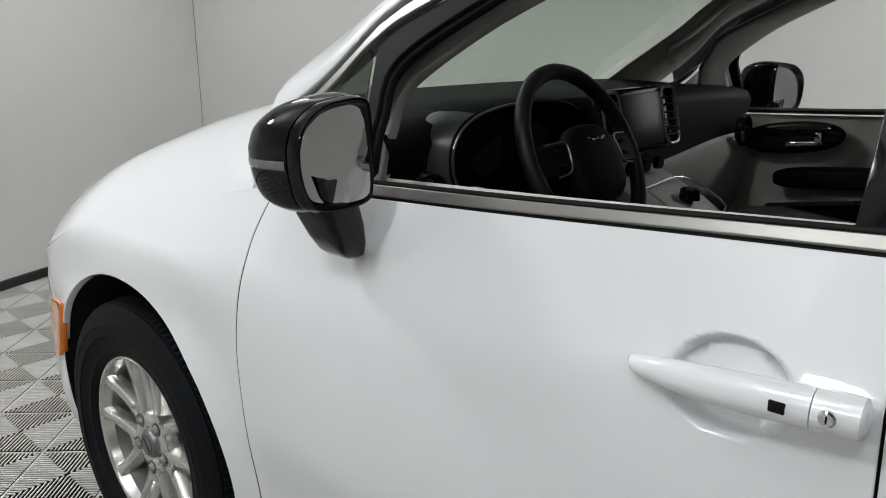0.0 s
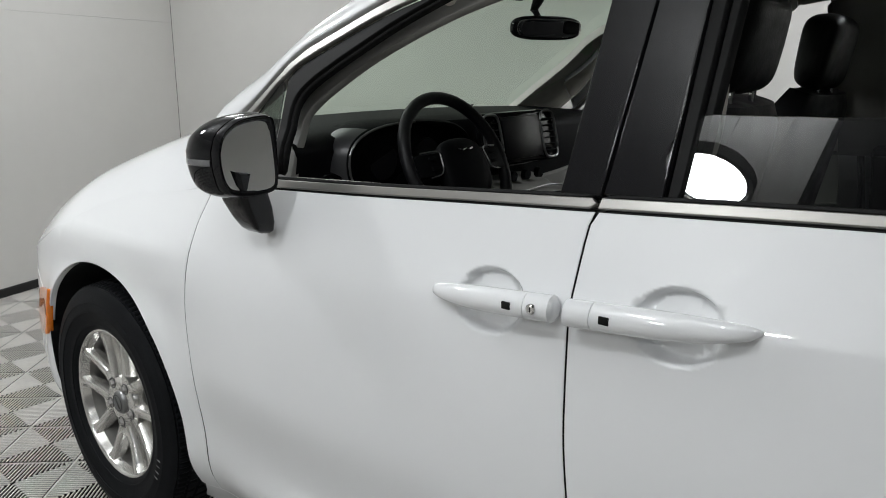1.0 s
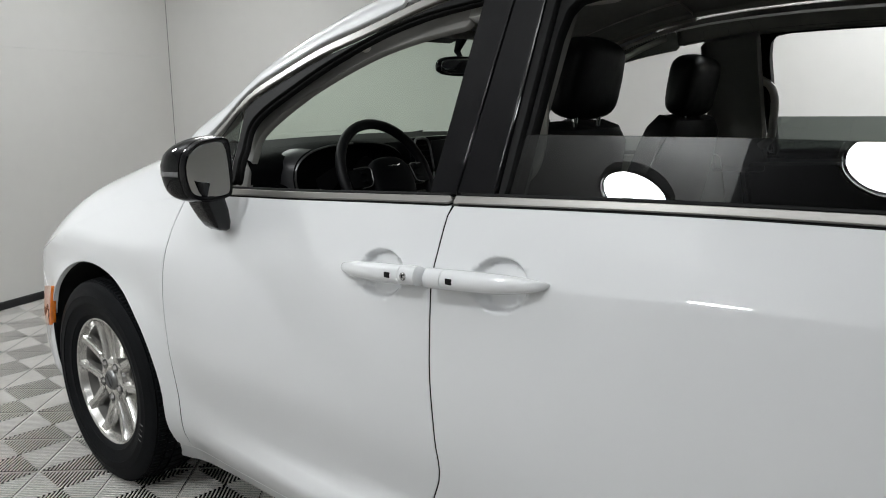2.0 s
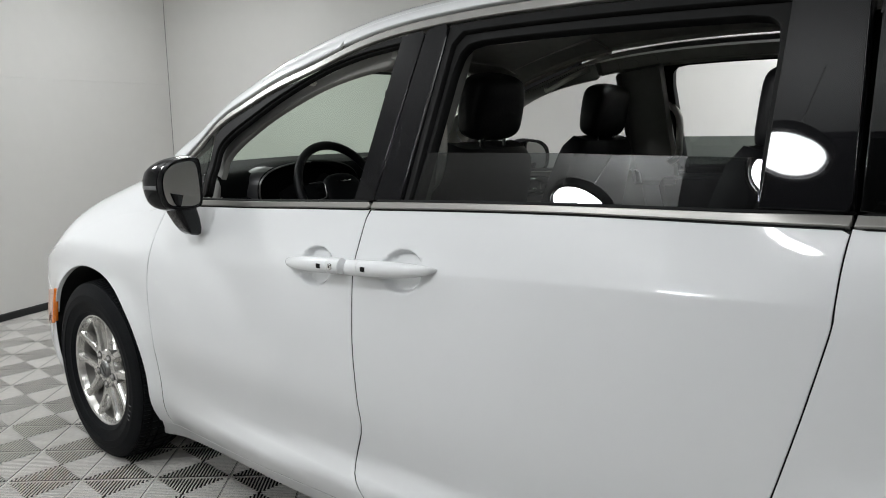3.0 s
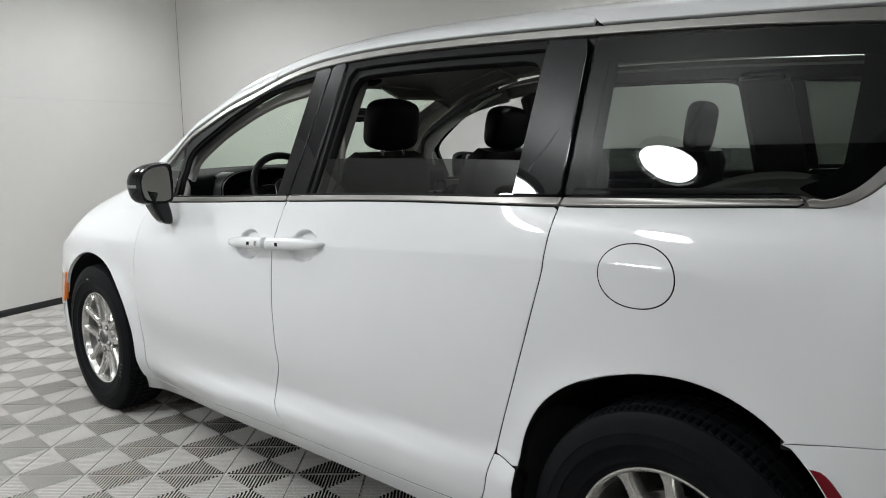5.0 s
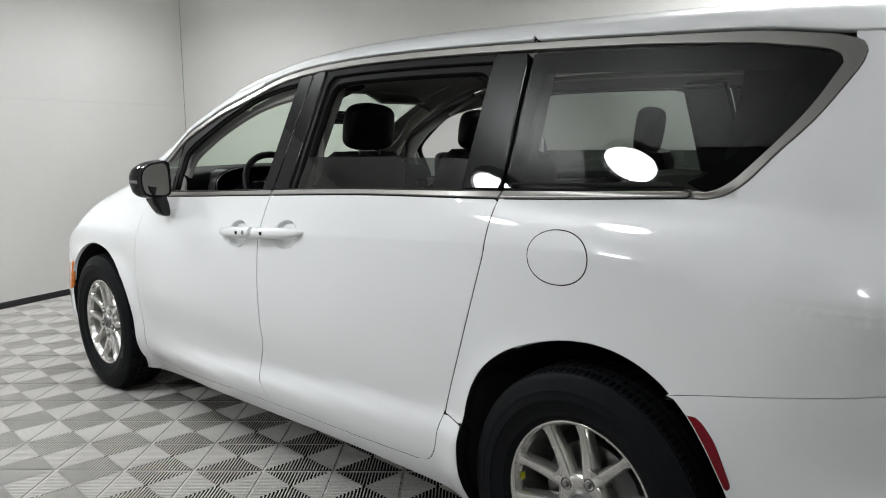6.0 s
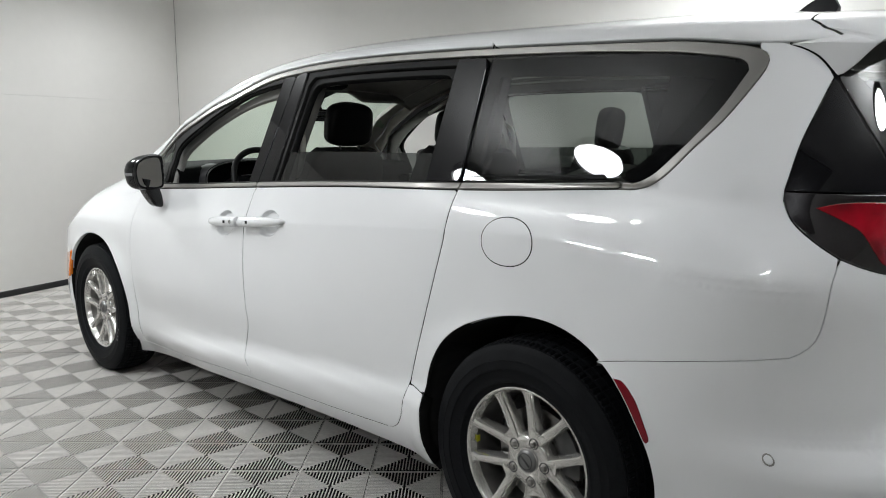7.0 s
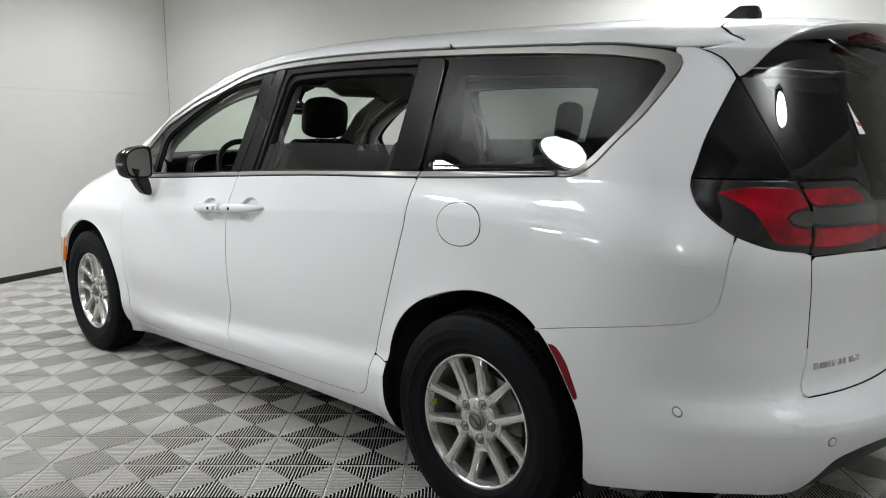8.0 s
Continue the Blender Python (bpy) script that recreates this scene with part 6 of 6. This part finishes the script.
# steering wheel
sw = new("steering_wheel")
sw.parent = van
sw["label"] = "black leather steering wheel with chrome edged spokes"
sw.matrix_local = pose(-0.372, -0.845, 1.095, -26)
R = 0.183
bm = bmesh.new()
tube(bm, [(R * math.cos(2 * math.pi * i / 48), 0, R * math.sin(2 * math.pi * i / 48)) for i in range(48)], 0.0165, 12, True)
part("wheel_rim", bm, SEAT_BLACK, sw)
bm = bmesh.new()
pillow(bm, (0.18, 0.06, 0.165), pose(0, -0.012, -0.022), 2.8)
hub = part("airbag_cover", bm, DASH, sw)
bm = bmesh.new()
tube(bm, smooth_line([(-0.032, -0.0395, 0.026), (-0.012, -0.042, 0.020), (0, -0.0425, 0.022), (0.012, -0.042, 0.020), (0.032, -0.0395, 0.026)], 4), [0.0012] + [0.0026] * 15 + [0.0012], 6)
part("emblem", bm, BRIGHT, hub, "small chrome wing shape")
for s in (-1, 1):
    bm = bmesh.new()
    rows = []
    for t in np.linspace(0, 1, 6):
        x = (0.07 + 0.10 * t) * s
        rows.append([(x, -0.014 + 0.008 * t, 0.032 - 0.004 * t), (x, -0.022 + 0.008 * t, 0.026), (x, -0.022 + 0.008 * t, -0.030), (x, -0.014 + 0.008 * t, -0.036 + 0.004 * t), (x, 0.008, -0.03), (x, 0.008, 0.028)])
    loft(bm, rows, True, True)
    sp = part("spoke", bm, DASH, sw)
    bm = bmesh.new()
    tube(bm, smooth_line([(0.148 * s, -0.018, 0.030), (0.092 * s, -0.026, 0.028), (0.090 * s, -0.028, 0.0), (0.10 * s, -0.026, -0.030), (0.138 * s, -0.02, -0.036)], 4), 0.0018, 6)
    part("spoke_rim", bm, SILVER_TRIM, sp, "thin chrome rim")
    for k in range(2):
        bm = bmesh.new()
        box(bm, (0.022, 0.006, 0.010), pose(0.118 * s, -0.0245, 0.012 - 0.026 * k), 0.002)
        part("button", bm, DASH, sp)
bm = bmesh.new()
box(bm, (0.045, 0.03, 0.14), pose(0, 0.0, -0.105), 0.01)
part("lower_spoke", bm, DASH, sw)
bm = bmesh.new()
tube(bm, [(-0.395, -0.83, 1.09), (-0.395, -0.60, 0.98)], 0.04, 14)
part("steering_column", bm, DASH, van)

# ---- the floor: ribbed interlocking tiles on a base darkened for slot shade ----
TP, TILE_TURN, TILE_AT = 0.286, -46.5, (-1.768, -1.533)
TC, TS = math.cos(radians(TILE_TURN)), math.sin(radians(TILE_TURN))
bm = bmesh.new()
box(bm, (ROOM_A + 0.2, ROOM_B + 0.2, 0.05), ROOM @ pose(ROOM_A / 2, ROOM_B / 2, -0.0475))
floor = tagged(part("floor", bm, SLOT_SHADE_BASE, smooth=False), "grey ribbed plastic tiles laid in a checker of rib directions", "floor", kind="structure")


def tile_arrays(ribs=22, wide=0.28, thick=0.0041, deep=0.02):
    """One tile: four triangles of ribs, each set running to its own edge, on thin webs coloured as slot shade, and a
    rim.
    """
    vs, fs, webs = [], [], []
    pitch = (TP - 0.004) / ribs

    def block(x0, x1, y0, y1, z0, z1, turn, web=False):
        n = len(vs)
        for z in (z0, z1):
            for x, y in ((x0, y0), (x1, y0), (x1, y1), (x0, y1)):
                p = {0: (x, y), 1: (TP - y, x), 2: (TP - x, TP - y), 3: (y, TP - x)}[turn]
                vs.append((p[0], p[1], z))
        sides = [(n + 1, n + 2, n + 6, n + 5), (n + 3, n, n + 4, n + 7)]
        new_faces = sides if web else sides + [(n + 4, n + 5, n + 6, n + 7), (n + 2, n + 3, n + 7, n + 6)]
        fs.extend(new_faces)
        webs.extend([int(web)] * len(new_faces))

    for turn in range(4):
        for k in range(ribs):
            m = 0.002 + pitch * (k + 0.5)
            end = max(0.0075, min(m, TP - m) - 0.001)
            block(m - pitch * wide / 2, m + pitch * wide / 2, 0.005, end, -thick, 0.0, turn)
            # Web sides in near-black: shade painted into the slots.
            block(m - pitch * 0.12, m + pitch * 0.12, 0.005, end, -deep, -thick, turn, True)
        block(0.0005, TP - 0.0005, 0.0006, 0.0030, -0.008, -0.0040, turn)
    return np.array(vs), np.array(fs), np.array(webs)


TV, TF, TW = tile_arrays()


def tile_place(i, j):
    return TILE_AT[0] + TP * (i * TC - j * TS), TILE_AT[1] + TP * (i * TS + j * TC)


tile_mesh = bpy.data.meshes.new("tile")
tile_mesh.from_pydata(TV.tolist(), [], TF.tolist())
tile_mesh.materials.append(TILE)
tile_mesh.materials.append(SLOT_SHADE_BASE)
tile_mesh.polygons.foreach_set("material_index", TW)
near_cells, far_cells = [], []
inv = ROOM.inverted()
for i in range(-45, 46):
    for j in range(-45, 46):
        x, y = tile_place(i + 0.5, j + 0.5)
        q = inv @ Vector((x, y, 0))
        if not (0.1 < q.x < ROOM_A - 0.1 and 0.1 < q.y < ROOM_B - 0.1):
            if not (-0.2 < q.x < ROOM_A + 0.2 and -0.2 < q.y < ROOM_B + 0.2):
                continue
        d = abs(x + 1.25) * 1.6 + max(0, abs(y + 0.6) - 2.3)
        (near_cells if x < 0.3 else far_cells).append((d, i, j))
near_cells.sort()
for d, i, j in near_cells[:300]:
    ob = new("tile", tile_mesh)
    ob.parent = floor
    x, y = tile_place(i, j)
    ob.matrix_world = pose(x, y, 0, 0, 0, TILE_TURN)
rest = near_cells[300:] + far_cells
turn = np.array([[TC, -TS, 0], [TS, TC, 0], [0, 0, 1]])
base = TV @ turn.T
at = np.array([(*tile_place(i, j), 0.0) for d, i, j in rest])
allv = (base[None] + at[:, None]).reshape(-1, 3)
allf = (TF[None] + (np.arange(len(rest)) * len(TV))[:, None, None]).reshape(-1)
me = bpy.data.meshes.new("tile_field")
me.vertices.add(len(allv))
me.vertices.foreach_set("co", allv.ravel())
me.loops.add(len(allf))
me.loops.foreach_set("vertex_index", allf)
me.polygons.add(len(allf) // 4)
me.polygons.foreach_set("loop_start", np.arange(0, len(allf), 4))
me.update(calc_edges=True)
me.shade_flat()
me.materials.append(TILE)
me.materials.append(SLOT_SHADE_BASE)
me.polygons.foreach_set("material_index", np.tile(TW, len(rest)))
field = new("tile_field", me)
field.parent = floor
tagged(field, kind="stuff")
